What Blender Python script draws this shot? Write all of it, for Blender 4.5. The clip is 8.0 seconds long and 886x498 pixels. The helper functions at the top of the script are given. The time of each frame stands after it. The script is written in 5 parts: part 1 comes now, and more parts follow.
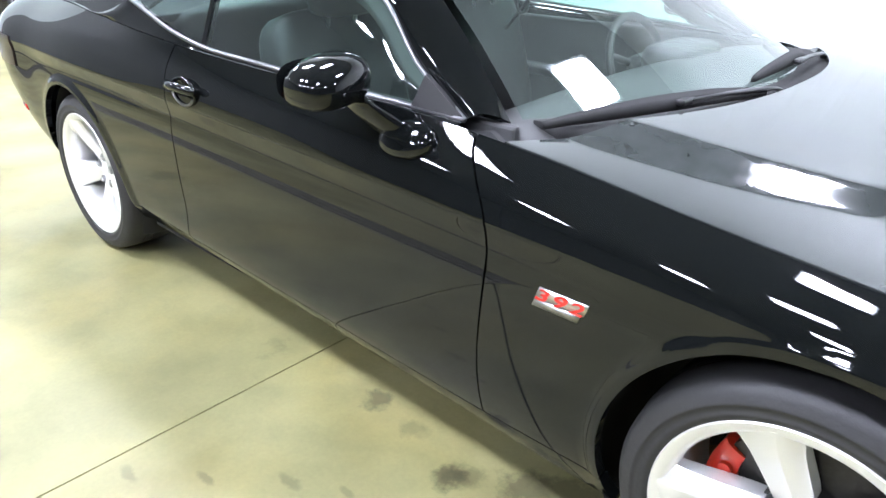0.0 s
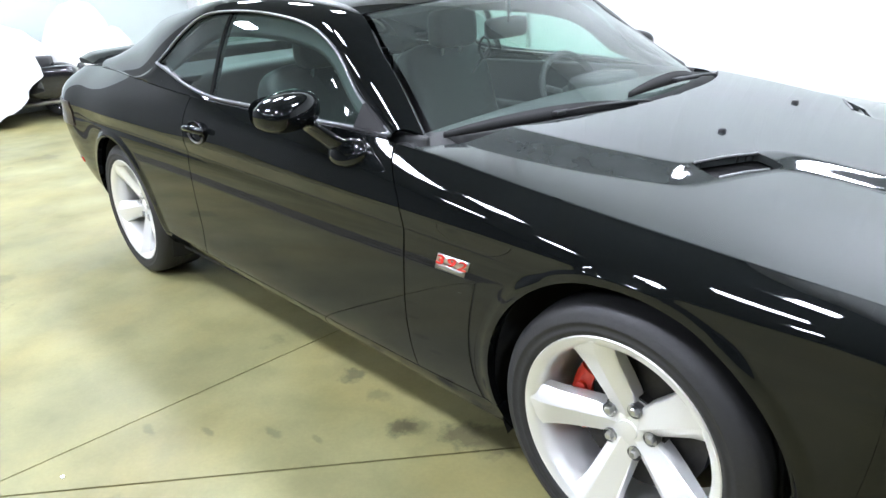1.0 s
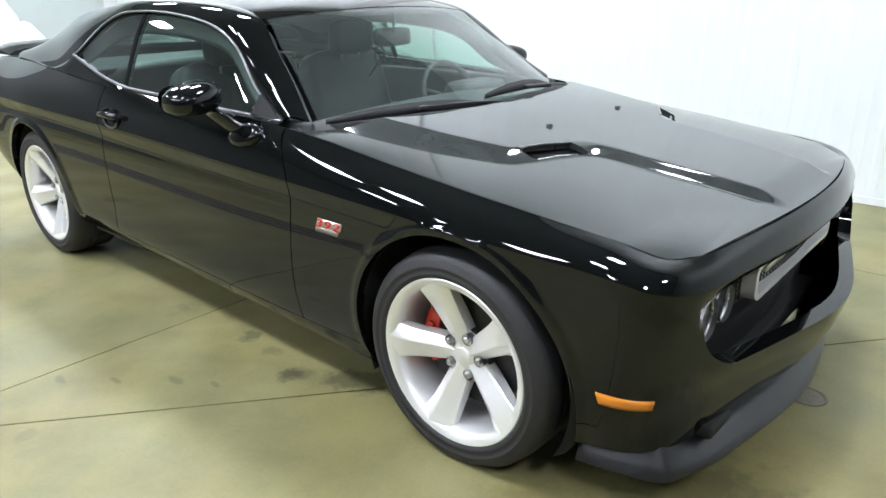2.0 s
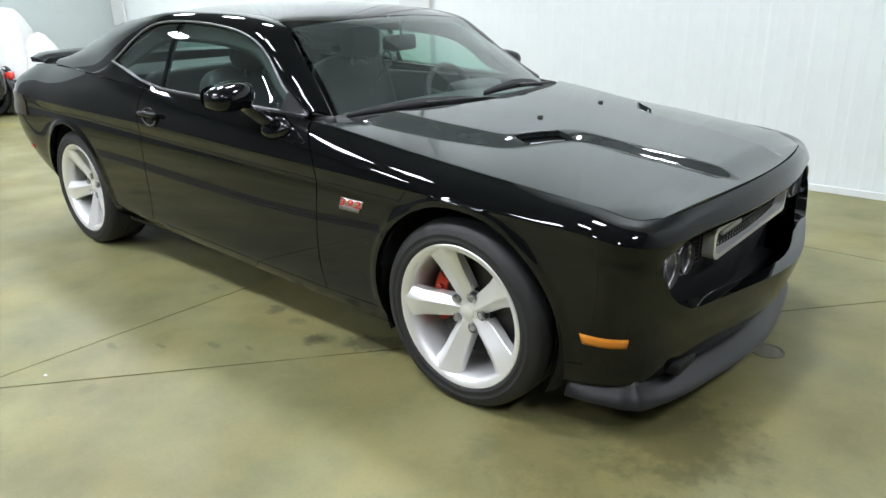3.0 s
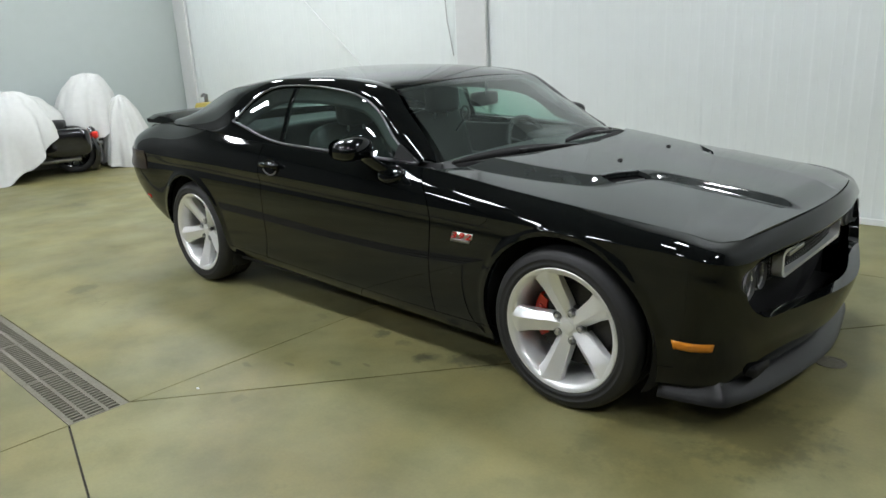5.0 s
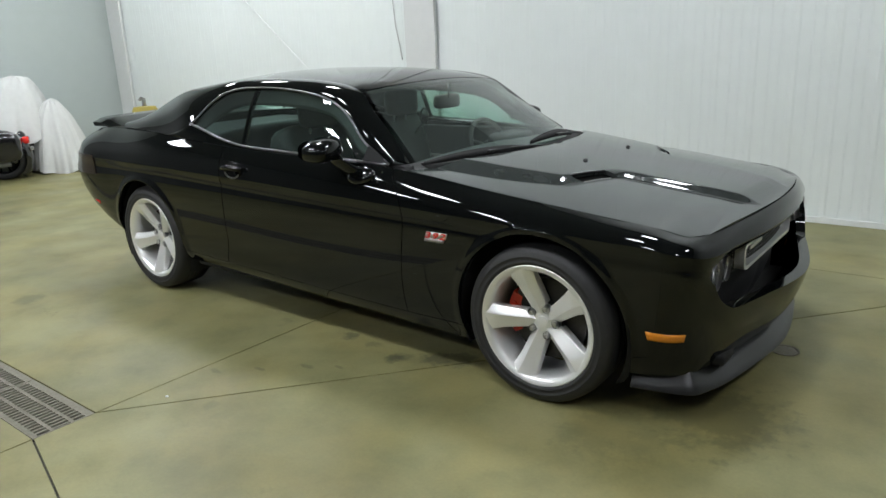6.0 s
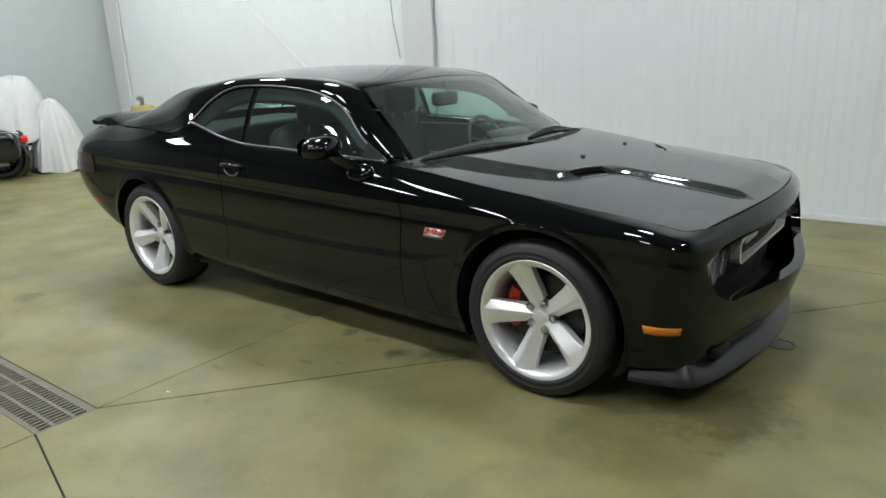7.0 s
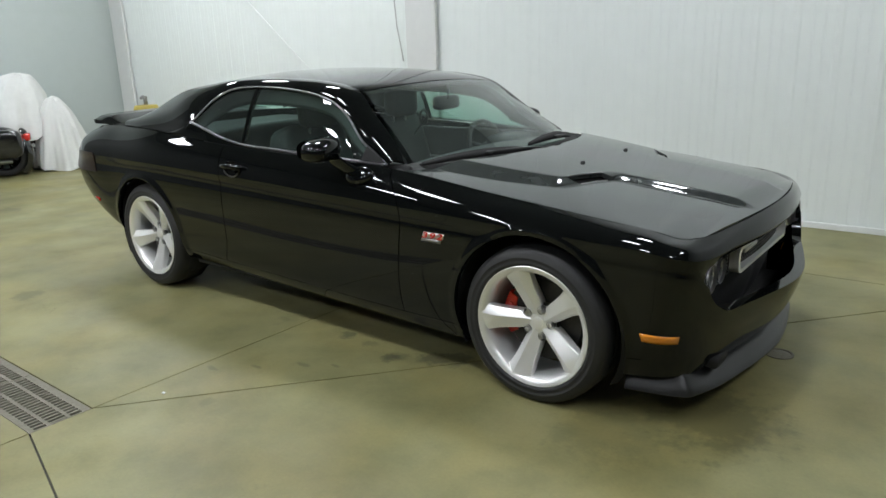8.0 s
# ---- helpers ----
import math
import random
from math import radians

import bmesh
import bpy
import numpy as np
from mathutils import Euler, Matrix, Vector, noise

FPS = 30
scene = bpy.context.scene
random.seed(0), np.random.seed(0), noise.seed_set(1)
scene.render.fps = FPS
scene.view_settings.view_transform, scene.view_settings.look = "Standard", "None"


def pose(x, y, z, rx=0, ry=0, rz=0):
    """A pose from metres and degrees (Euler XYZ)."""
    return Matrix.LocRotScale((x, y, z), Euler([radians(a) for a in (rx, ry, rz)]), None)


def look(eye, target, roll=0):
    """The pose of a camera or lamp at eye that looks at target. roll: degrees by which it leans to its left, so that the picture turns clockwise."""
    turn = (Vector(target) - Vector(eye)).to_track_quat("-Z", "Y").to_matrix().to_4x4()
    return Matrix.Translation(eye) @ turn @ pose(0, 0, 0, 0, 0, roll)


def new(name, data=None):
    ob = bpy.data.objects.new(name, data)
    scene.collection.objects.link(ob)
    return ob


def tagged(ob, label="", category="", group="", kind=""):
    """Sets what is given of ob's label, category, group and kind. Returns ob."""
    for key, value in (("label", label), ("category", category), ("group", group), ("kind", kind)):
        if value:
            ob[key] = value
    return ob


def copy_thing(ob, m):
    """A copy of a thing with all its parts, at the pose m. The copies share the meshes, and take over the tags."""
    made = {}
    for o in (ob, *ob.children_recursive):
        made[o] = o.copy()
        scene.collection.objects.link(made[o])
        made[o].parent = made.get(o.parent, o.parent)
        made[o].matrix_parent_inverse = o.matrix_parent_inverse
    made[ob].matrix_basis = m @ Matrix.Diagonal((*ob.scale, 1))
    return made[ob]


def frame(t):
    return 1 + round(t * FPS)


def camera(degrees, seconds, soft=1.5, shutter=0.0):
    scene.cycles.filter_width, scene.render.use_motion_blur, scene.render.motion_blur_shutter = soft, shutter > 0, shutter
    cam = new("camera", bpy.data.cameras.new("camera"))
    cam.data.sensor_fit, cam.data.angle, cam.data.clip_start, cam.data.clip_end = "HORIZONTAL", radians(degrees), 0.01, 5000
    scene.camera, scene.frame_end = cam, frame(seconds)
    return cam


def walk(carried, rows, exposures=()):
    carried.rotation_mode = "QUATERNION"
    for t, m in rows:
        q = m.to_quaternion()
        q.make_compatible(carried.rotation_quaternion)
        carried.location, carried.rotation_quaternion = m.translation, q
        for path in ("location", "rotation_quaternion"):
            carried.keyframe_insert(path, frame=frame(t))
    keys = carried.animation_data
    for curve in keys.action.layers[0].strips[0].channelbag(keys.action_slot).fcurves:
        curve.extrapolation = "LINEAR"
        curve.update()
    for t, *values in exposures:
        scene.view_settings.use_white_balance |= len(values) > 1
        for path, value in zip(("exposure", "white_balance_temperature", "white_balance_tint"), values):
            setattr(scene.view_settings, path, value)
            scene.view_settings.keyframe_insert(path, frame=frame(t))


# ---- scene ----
cam = camera(64.41, 8.0)
PATH = [
    (0, (1.642, -2.005, 1.387), (0.409, -0.691, 0.520), -0.08),
    (0.5, (1.994, -2.026, 1.363), (0.688, -0.739, 0.565), 1.43),
    (1, (2.244, -2.125, 1.387), (0.860, -0.873, 0.666), -3.92),
    (1.5, (2.430, -2.262, 1.381), (1.163, -0.903, 0.639), -2.17),
    (1.7, (2.528, -2.285, 1.385), (1.299, -0.876, 0.675), -0.80),
    (2.8, (2.909, -2.573, 1.402), (1.657, -1.169, 0.723), -1.25),
    (3, (2.908, -2.651, 1.401), (1.674, -1.229, 0.726), -1.25),
    (3.5, (2.947, -2.811, 1.423), (1.660, -1.397, 0.835), -1.15),
    (4, (3.064, -2.916, 1.459), (1.738, -1.513, 0.937), -0.65),
    (4.2, (3.107, -2.963, 1.458), (1.730, -1.628, 0.890), -2.38),
    (5.3, (2.910, -3.257, 1.475), (1.631, -1.821, 0.925), -2.90),
    (5.5, (2.879, -3.295, 1.470), (1.648, -1.825, 0.898), -2.55),
    (6, (2.885, -3.317, 1.466), (1.691, -1.806, 0.927), -2.47),
    (6.5, (2.895, -3.326, 1.457), (1.718, -1.794, 0.937), -2.99),
    (7, (2.900, -3.342, 1.457), (1.711, -1.828, 0.916), -2.58),
    (7.5, (2.903, -3.351, 1.475), (1.698, -1.855, 0.916), -2.84),
    (8, (2.908, -3.322, 1.462), (1.712, -1.809, 0.928), -1.84),
]
EXPOSURES = [(0, 1.48, 5850, 22), (0.5, 1.36, 5900, 20), (1.0, 1.00, 5950, 18), (1.5, 0.83, 6050, 17), (3.0, 0.32, 6200, 14), (3.5, 0.08, 6400, 13), (4.0, -0.2, 6400, 12), (5.5, -0.33, 6400, 12), (8.0, -0.34, 6400, 12)]
walk(cam, [(t, look(eye, target, roll)) for t, eye, target, roll in PATH], EXPOSURES)

# ---- world and lamps ----
world = bpy.data.worlds.new("world")
scene.world = world
world.use_nodes = True
world.node_tree.nodes["Background"].inputs[0].default_value = (0.75, 0.85, 0.8, 1)
world.node_tree.nodes["Background"].inputs[1].default_value = 0.05


# ---- materials ----
def nodes_of(name):
    m = bpy.data.materials.new(name)
    m.use_nodes = True
    return m, m.node_tree.nodes, m.node_tree.links, m.node_tree.nodes["Principled BSDF"]


def plain(name, rgb, rough=0.5, metal=0.0, coat=0.0, bump=0.0, scale=40.0, vary=0.0, spec=0.5):
    """A surface with fine grain: colour varies by noise, relief by bump."""
    m, n, l, b = nodes_of(name)
    b.inputs["Base Color"].default_value = (*rgb, 1)
    b.inputs["Roughness"].default_value = rough
    b.inputs["Metallic"].default_value = metal
    b.inputs["Coat Weight"].default_value = coat
    b.inputs["Coat Roughness"].default_value = 0.03
    b.inputs["Specular IOR Level"].default_value = spec
    if bump or vary:
        co = n.new("ShaderNodeTexCoord")
        tx = n.new("ShaderNodeTexNoise")
        tx.inputs["Scale"].default_value = scale
        tx.inputs["Detail"].default_value = 6
        l.new(co.outputs["Object"], tx.inputs["Vector"])
        if vary:
            mx = n.new("ShaderNodeMix")
            mx.data_type = "RGBA"
            mx.inputs["A"].default_value = (*[c * (1 - vary) for c in rgb], 1)
            mx.inputs["B"].default_value = (*[min(1, c * (1 + vary)) for c in rgb], 1)
            l.new(tx.outputs["Fac"], mx.inputs["Factor"])
            l.new(mx.outputs["Result"], b.inputs["Base Color"])
        if bump:
            bp = n.new("ShaderNodeBump")
            bp.inputs["Strength"].default_value = bump
            bp.inputs["Distance"].default_value = 0.004
            l.new(tx.outputs["Fac"], bp.inputs["Height"])
            l.new(bp.outputs["Normal"], b.inputs["Normal"])
    return m


def glow(name, rgb, strength):
    m, n, l, b = nodes_of(name)
    b.inputs["Base Color"].default_value = (*rgb, 1)
    b.inputs["Emission Color"].default_value = (*rgb, 1)
    b.inputs["Emission Strength"].default_value = strength
    return m


def glass(name, rgb, rough=0.0, dust=0.0):
    """Thin tinted pane: clear film and mirror mixed by Fresnel, under a pale film for dust and hazy reflections."""
    m, n, l, b = nodes_of(name)
    n.remove(b)
    out = n["Material Output"]
    tr = n.new("ShaderNodeBsdfTransparent")
    tr.inputs[0].default_value = (*rgb, 1)
    gl = n.new("ShaderNodeBsdfGlossy")
    gl.inputs["Roughness"].default_value = rough
    lw = n.new("ShaderNodeLayerWeight")
    lw.inputs[0].default_value = 0.5
    pw = n.new("ShaderNodeMath")
    pw.operation = "POWER"
    pw.inputs[1].default_value = 4.5
    l.new(lw.outputs["Facing"], pw.inputs[0])
    fr = n.new("ShaderNodeMath")
    fr.operation = "MULTIPLY_ADD"
    fr.inputs[1].default_value = 0.9
    fr.inputs[2].default_value = 0.085
    l.new(pw.outputs[0], fr.inputs[0])
    mx = n.new("ShaderNodeMixShader")
    l.new(fr.outputs[0], mx.inputs[0])
    l.new(tr.outputs[0], mx.inputs[1])
    l.new(gl.outputs[0], mx.inputs[2])
    # pale diffuse veil: thin dust, and reflected haze put into the colour
    df = n.new("ShaderNodeBsdfDiffuse")
    df.inputs[0].default_value = (0.60, 0.72, 0.66, 1)
    co = n.new("ShaderNodeTexCoord")
    tx = n.new("ShaderNodeTexNoise")
    tx.inputs["Scale"].default_value = 5.0
    tx.inputs["Detail"].default_value = 5
    l.new(co.outputs["Object"], tx.inputs["Vector"])
    mr = n.new("ShaderNodeMapRange")
    mr.inputs["From Min"].default_value = 0.3
    mr.inputs["From Max"].default_value = 0.7
    mr.inputs["To Min"].default_value = dust * 0.7
    mr.inputs["To Max"].default_value = dust * 1.3
    l.new(tx.outputs["Fac"], mr.inputs["Value"])
    top = n.new("ShaderNodeMixShader")
    l.new(mr.outputs[0], top.inputs[0])
    l.new(mx.outputs[0], top.inputs[1])
    l.new(df.outputs[0], top.inputs[2])
    l.new(top.outputs[0], out.inputs[0])
    return m


# oil drips and wear on the floor, plus the nose's painted shadow: x, y, radius, darkness
# the spots at x 1.85 and 2.15 darken the floor as the chin's shadow
SPOTS = [(0.27, -0.84, 0.05, 0.45), (0.66, -0.935, 0.05, 0.42), (0.684, -0.90, 0.06, 0.62), (0.84, -0.82, 0.08, 0.42), (0.95, -0.77, 0.10, 0.5), (-2.05, -1.546, 0.11, 0.7), (-5.3, -0.4, 0.16, 0.7), (0.013, -1.523, 0.020, 0.72), (0.178, -1.386, 0.017, 0.66), (0.357, -1.238, 0.021, 0.68), (0.5, -1.16, 0.014, 0.7), (1.85, -1.0, 0.22, 0.8), (2.15, -0.65, 0.30, 0.62), (0.45, -0.86, 0.05, 0.7), (0.30, -1.75, 0.04, 0.82)]


def concrete():
    m, n, l, b = nodes_of("sealed_concrete")
    co = n.new("ShaderNodeTexCoord")

    def noise_tex(scale, detail, rough=0.55, distort=0.0):
        t = n.new("ShaderNodeTexNoise")
        t.inputs["Scale"].default_value = scale
        t.inputs["Detail"].default_value = detail
        t.inputs["Roughness"].default_value = rough
        t.inputs["Distortion"].default_value = distort
        l.new(co.outputs["Object"], t.inputs["Vector"])
        return t

    def ramp(src, stops):
        r = n.new("ShaderNodeValToRGB")
        while len(r.color_ramp.elements) < len(stops):
            r.color_ramp.elements.new(0.5)
        for e, (p, c) in zip(r.color_ramp.elements, stops):
            e.position, e.color = p, (*c, 1)
        l.new(src, r.inputs[0])
        return r

    def mul(a, b2, fac=1.0):
        x = n.new("ShaderNodeMix")
        x.data_type, x.blend_type = "RGBA", "MULTIPLY"
        x.inputs["Factor"].default_value = fac
        l.new(a, x.inputs["A"])
        l.new(b2, x.inputs["B"])
        return x.outputs["Result"]

    big = ramp(noise_tex(0.9, 4, 0.5, 0.15).outputs["Fac"], [(0.3, (0.160, 0.154, 0.068)), (0.5, (0.204, 0.195, 0.087)), (0.68, (0.256, 0.241, 0.112))])
    mid = ramp(noise_tex(3.6, 6, 0.62, 0.15).outputs["Fac"], [(0.34, (0.82, 0.82, 0.79)), (0.5, (0.96, 0.96, 0.95)), (0.64, (1.05, 1.04, 1.03))])
    fine = ramp(noise_tex(70, 3).outputs["Fac"], [(0.3, (0.92, 0.92, 0.92)), (0.7, (1, 1, 1))])
    stain = ramp(noise_tex(2.3, 7, 0.66, 0.3).outputs["Fac"], [(0.26, (0.60, 0.58, 0.54)), (0.36, (1, 1, 1))])
    spots = None
    for sx, sy, sr, dark in SPOTS:
        kx, ky = (0.42, 1.25) if sr < 0.03 else (1.0, 1.0)
        wob = noise_tex(13.0, 5, 0.65)
        off = n.new("ShaderNodeVectorMath")
        off.operation = "MULTIPLY_ADD"
        l.new(wob.outputs["Color"], off.inputs[0])
        off.inputs[1].default_value = (sr * 2.4, sr * 2.4, 0)
        l.new(co.outputs["Object"], off.inputs[2])
        dist = n.new("ShaderNodeVectorMath")
        dist.operation = "DISTANCE"
        squash = n.new("ShaderNodeVectorMath")
        squash.operation = "MULTIPLY"
        l.new(off.outputs[0], squash.inputs[0])
        squash.inputs[1].default_value = (kx, ky, 0)
        l.new(squash.outputs[0], dist.inputs[0])
        dist.inputs[1].default_value = ((sx + sr * 1.2) * kx, (sy + sr * 1.2) * ky, 0)
        mp = n.new("ShaderNodeMapRange")
        mp.inputs["From Min"].default_value = sr * 0.55
        mp.inputs["From Max"].default_value = sr * 1.1
        mp.inputs["To Min"].default_value = dark
        mp.inputs["To Max"].default_value = 1.0
        l.new(dist.outputs["Value"], mp.inputs["Value"])
        if spots is None:
            spots = mp.outputs[0]
        else:
            m2 = n.new("ShaderNodeMath")
            m2.operation = "MULTIPLY"
            l.new(spots, m2.inputs[0])
            l.new(mp.outputs[0], m2.inputs[1])
            spots = m2.outputs[0]
    sc = n.new("ShaderNodeCombineColor")
    for k in range(3):
        l.new(spots, sc.inputs[k])
    stain_shade = mul(stain.outputs[0], sc.outputs[0])
    warm = ramp(noise_tex(1.3, 5, 0.6, 0.3).outputs["Fac"], [(0.42, (1, 1, 1)), (0.62, (1.05, 0.98, 0.84))])
    l.new(mul(mul(mul(mul(big.outputs[0], warm.outputs[0]), mid.outputs[0]), fine.outputs[0]), stain_shade), b.inputs["Base Color"])
    rr = ramp(noise_tex(1.6, 5).outputs["Fac"], [(0.3, (0.42,) * 3), (0.7, (0.62,) * 3)])
    l.new(rr.outputs[0], b.inputs["Roughness"])
    bp = n.new("ShaderNodeBump")
    bp.inputs["Strength"].default_value = 0.06
    bp.inputs["Distance"].default_value = 0.004
    l.new(noise_tex(35, 5).outputs["Fac"], bp.inputs["Height"])
    l.new(bp.outputs["Normal"], b.inputs["Normal"])
    return m


PAINT = plain("black_car_paint", (0.0036, 0.0043, 0.0044), 0.5, 0, 1.0, spec=0.0)
PAINT.node_tree.nodes["Principled BSDF"].inputs["Coat IOR"].default_value = 1.43
# PAINT under dust, made paler and more reflective to lift the wall's sheen on the hood
HOODPAINT = plain("dusty_brightened_car_paint", (0.033, 0.0375, 0.036), 0.55, 0, 1.0, 0, 14, 0.5, spec=0.0)
HOODPAINT.node_tree.nodes["Principled BSDF"].inputs["Coat IOR"].default_value = 1.72
HOODPAINT.node_tree.nodes["Principled BSDF"].inputs["Coat Roughness"].default_value = 0.075
SATIN = plain("satin_black_plastic", (0.011, 0.011, 0.0115), 0.36, 0, 0, 0.15, 300, 0.15)
MATT = plain("matt_black", (0.006, 0.006, 0.006), 0.8)
RUBBER = plain("tyre_rubber", (0.018, 0.018, 0.0185), 0.62, 0, 0, 0.2, 90, 0.25)
CHROME = plain("brushed_trim", (0.55, 0.55, 0.55), 0.3, 1.0)
DULLTRIM = plain("dull_window_trim", (0.24, 0.24, 0.245), 0.42, 1.0, 0, 0.05, 200, 0.1)
DISC = plain("dark_brake_iron", (0.045, 0.043, 0.04), 0.5, 0.7, 0, 0.1, 80, 0.3)
ALLOY = plain("silver_alloy_paint", (0.86, 0.86, 0.845), 0.36, 0.6, 0.4, 0.02, 500, 0.04)
STEEL = plain("steel", (0.33, 0.33, 0.33), 0.35, 1.0, 0, 0.1, 120, 0.2)
RED = plain("red_caliper_paint", (0.62, 0.035, 0.012), 0.35, 0, 0.4)
REDPAINT = plain("red_badge_enamel", (0.55, 0.03, 0.02), 0.3)
AMBER = plain("amber_lens", (0.75, 0.26, 0.02), 0.25, 0, 0.5)
REDLENS = plain("red_lens", (0.45, 0.01, 0.01), 0.15, 0, 0.5)
LEATHER = plain("dark_leather", (0.020, 0.020, 0.020), 0.5, 0, 0, 0.2, 160, 0.2)
LININGMAT = plain("grey_headliner_cloth", (0.085, 0.087, 0.085), 0.85, 0, 0, 0.3, 400, 0.15)
DASH = plain("dark_grey_dash_plastic", (0.045, 0.046, 0.046), 0.6, 0, 0, 0.2, 300, 0.2)
WINDOW = glass("green_tinted_glass", (0.70, 0.87, 0.80), dust=0.036)
SIDEWINDOW = glass("side_window_glass", (0.45, 0.65, 0.58), dust=0.02)
REARWINDOW = glass("rear_side_window_glass", (0.20, 0.28, 0.26), dust=0.02)
LENS = glass("clear_lens", (0.92, 0.94, 0.95))
MIRROR = plain("mirror_glass", (0.9, 0.9, 0.9), 0.02, 1.0)
WALLPAINT = plain("white_metal_liner_panel", (0.74, 0.78, 0.76), 0.42, 0, 0, 0.05, 6, 0.03)
TRIMPAINT = plain("white_painted_steel", (0.76, 0.78, 0.77), 0.4, 0, 0, 0.05, 12, 0.04)
COLUMNPAINT = plain("grey_white_column_paint", (0.62, 0.63, 0.615), 0.45, 0, 0, 0.05, 9, 0.04)
GREYCABLE = plain("pale_grey_cable", (0.42, 0.42, 0.41), 0.5, 0, 0, 0.1, 90, 0.1)
CEILPAINT = plain("unseen_ceiling_dark", (0.11, 0.115, 0.112), 0.6, 0, 0, 0.05, 6, 0.04)
WESTPAINT = plain("pale_green_wall_paint", (0.43, 0.475, 0.455), 0.5, 0, 0, 0.05, 6, 0.03)
# dark so that the walls out of view reflect little in the car
UNSEENPAINT = plain("unseen_wall_dark_paint", (0.13, 0.135, 0.13), 0.6, 0, 0, 0.05, 6, 0.05)
CONCRETE = concrete()
JOINT = plain("joint_dirt", (0.05, 0.046, 0.036), 0.9, 0, 0, 0.5, 80, 0.4)
# near black: the shade under the grates is put into the colour
PIT = plain("drain_pit_shade", (0.012, 0.011, 0.009), 0.9, 0, 0, 0.4, 60, 0.4)
IRON = plain("cast_iron", (0.17, 0.158, 0.12), 0.65, 0.3, 0, 0.4, 60, 0.35)
SHEET = plain("white_cotton_sheet", (0.62, 0.625, 0.60), 0.85, 0, 0, 0.9, 16, 0.06)
TUBE = glow("lamp_diffuser", (0.95, 1.0, 1.03), 79.0)


# ---- mesh helpers ----
def part(name, bm, material, parent=None, label="", smooth=True, sharp=None):
    """Links a bmesh as one mesh object under a thing."""
    me = bpy.data.meshes.new(name)
    bmesh.ops.recalc_face_normals(bm, faces=bm.faces[:])
    if sharp:
        for e in bm.edges:
            if len(e.link_faces) == 2 and e.calc_face_angle(0) > radians(sharp):
                e.smooth = False
    for f in bm.faces:
        f.smooth = smooth
    bm.to_mesh(me)
    bm.free()
    me.materials.append(material)
    ob = new(name, me)
    if parent is not None:
        ob.parent = parent
    if label:
        ob["label"] = label
    return ob


def thing(name, label, category, group="", at=(0, 0, 0)):
    ob = new(name)
    ob.empty_display_size = 0.1
    ob.location = at
    return tagged(ob, label, category, group)


def cubic(ts, ps):
    """A natural cubic curve through the points ps at the parameters ts."""
    ts, ps = np.asarray(ts, float), np.asarray(ps, float)
    n = len(ts)
    h = np.diff(ts)
    a = np.zeros((n, n))
    r = np.zeros((n, ps.shape[1]))
    a[0, 0] = a[-1, -1] = 1
    for i in range(1, n - 1):
        a[i, i - 1], a[i, i], a[i, i + 1] = h[i - 1], 2 * (h[i - 1] + h[i]), h[i]
        r[i] = 6 * ((ps[i + 1] - ps[i]) / h[i] - (ps[i] - ps[i - 1]) / h[i - 1])
    m = np.linalg.solve(a, r)

    def at(t):
        t = np.asarray(t, float)
        i = np.clip(np.searchsorted(ts, t) - 1, 0, n - 2)
        hi = h[i][..., None]
        d1, d0 = (ts[i + 1] - t)[..., None], (t - ts[i])[..., None]
        return (m[i] * d1 ** 3 + m[i + 1] * d0 ** 3) / (6 * hi) + (ps[i] / hi - m[i] * hi / 6) * d1 + (ps[i + 1] / hi - m[i + 1] * hi / 6) * d0

    return at


def flowing(ts, ps):
    """A curve through the points with no overshoot (Catmull-Rom)."""
    ts, ps = np.asarray(ts, float), np.asarray(ps, float)
    n = len(ts)
    tan = np.zeros_like(ps)
    tan[0], tan[-1] = (ps[1] - ps[0]) / (ts[1] - ts[0]), (ps[-1] - ps[-2]) / (ts[-1] - ts[-2])
    for i in range(1, n - 1):
        tan[i] = (ps[i + 1] - ps[i - 1]) / (ts[i + 1] - ts[i - 1])

    def at(t):
        t = np.asarray(t, float)
        i = np.clip(np.searchsorted(ts, t) - 1, 0, n - 2)
        h = (ts[i + 1] - ts[i])[..., None]
        s = ((t - ts[i])[..., None]) / h
        return (2 * s ** 3 - 3 * s ** 2 + 1) * ps[i] + (s ** 3 - 2 * s ** 2 + s) * h * tan[i] + (3 * s ** 2 - 2 * s ** 3) * ps[i + 1] + (s ** 3 - s ** 2) * h * tan[i + 1]

    return at


def smoothstep(a, b, x):
    t = np.clip((np.asarray(x, float) - a) / (b - a), 0, 1)
    return t * t * (3 - 2 * t)


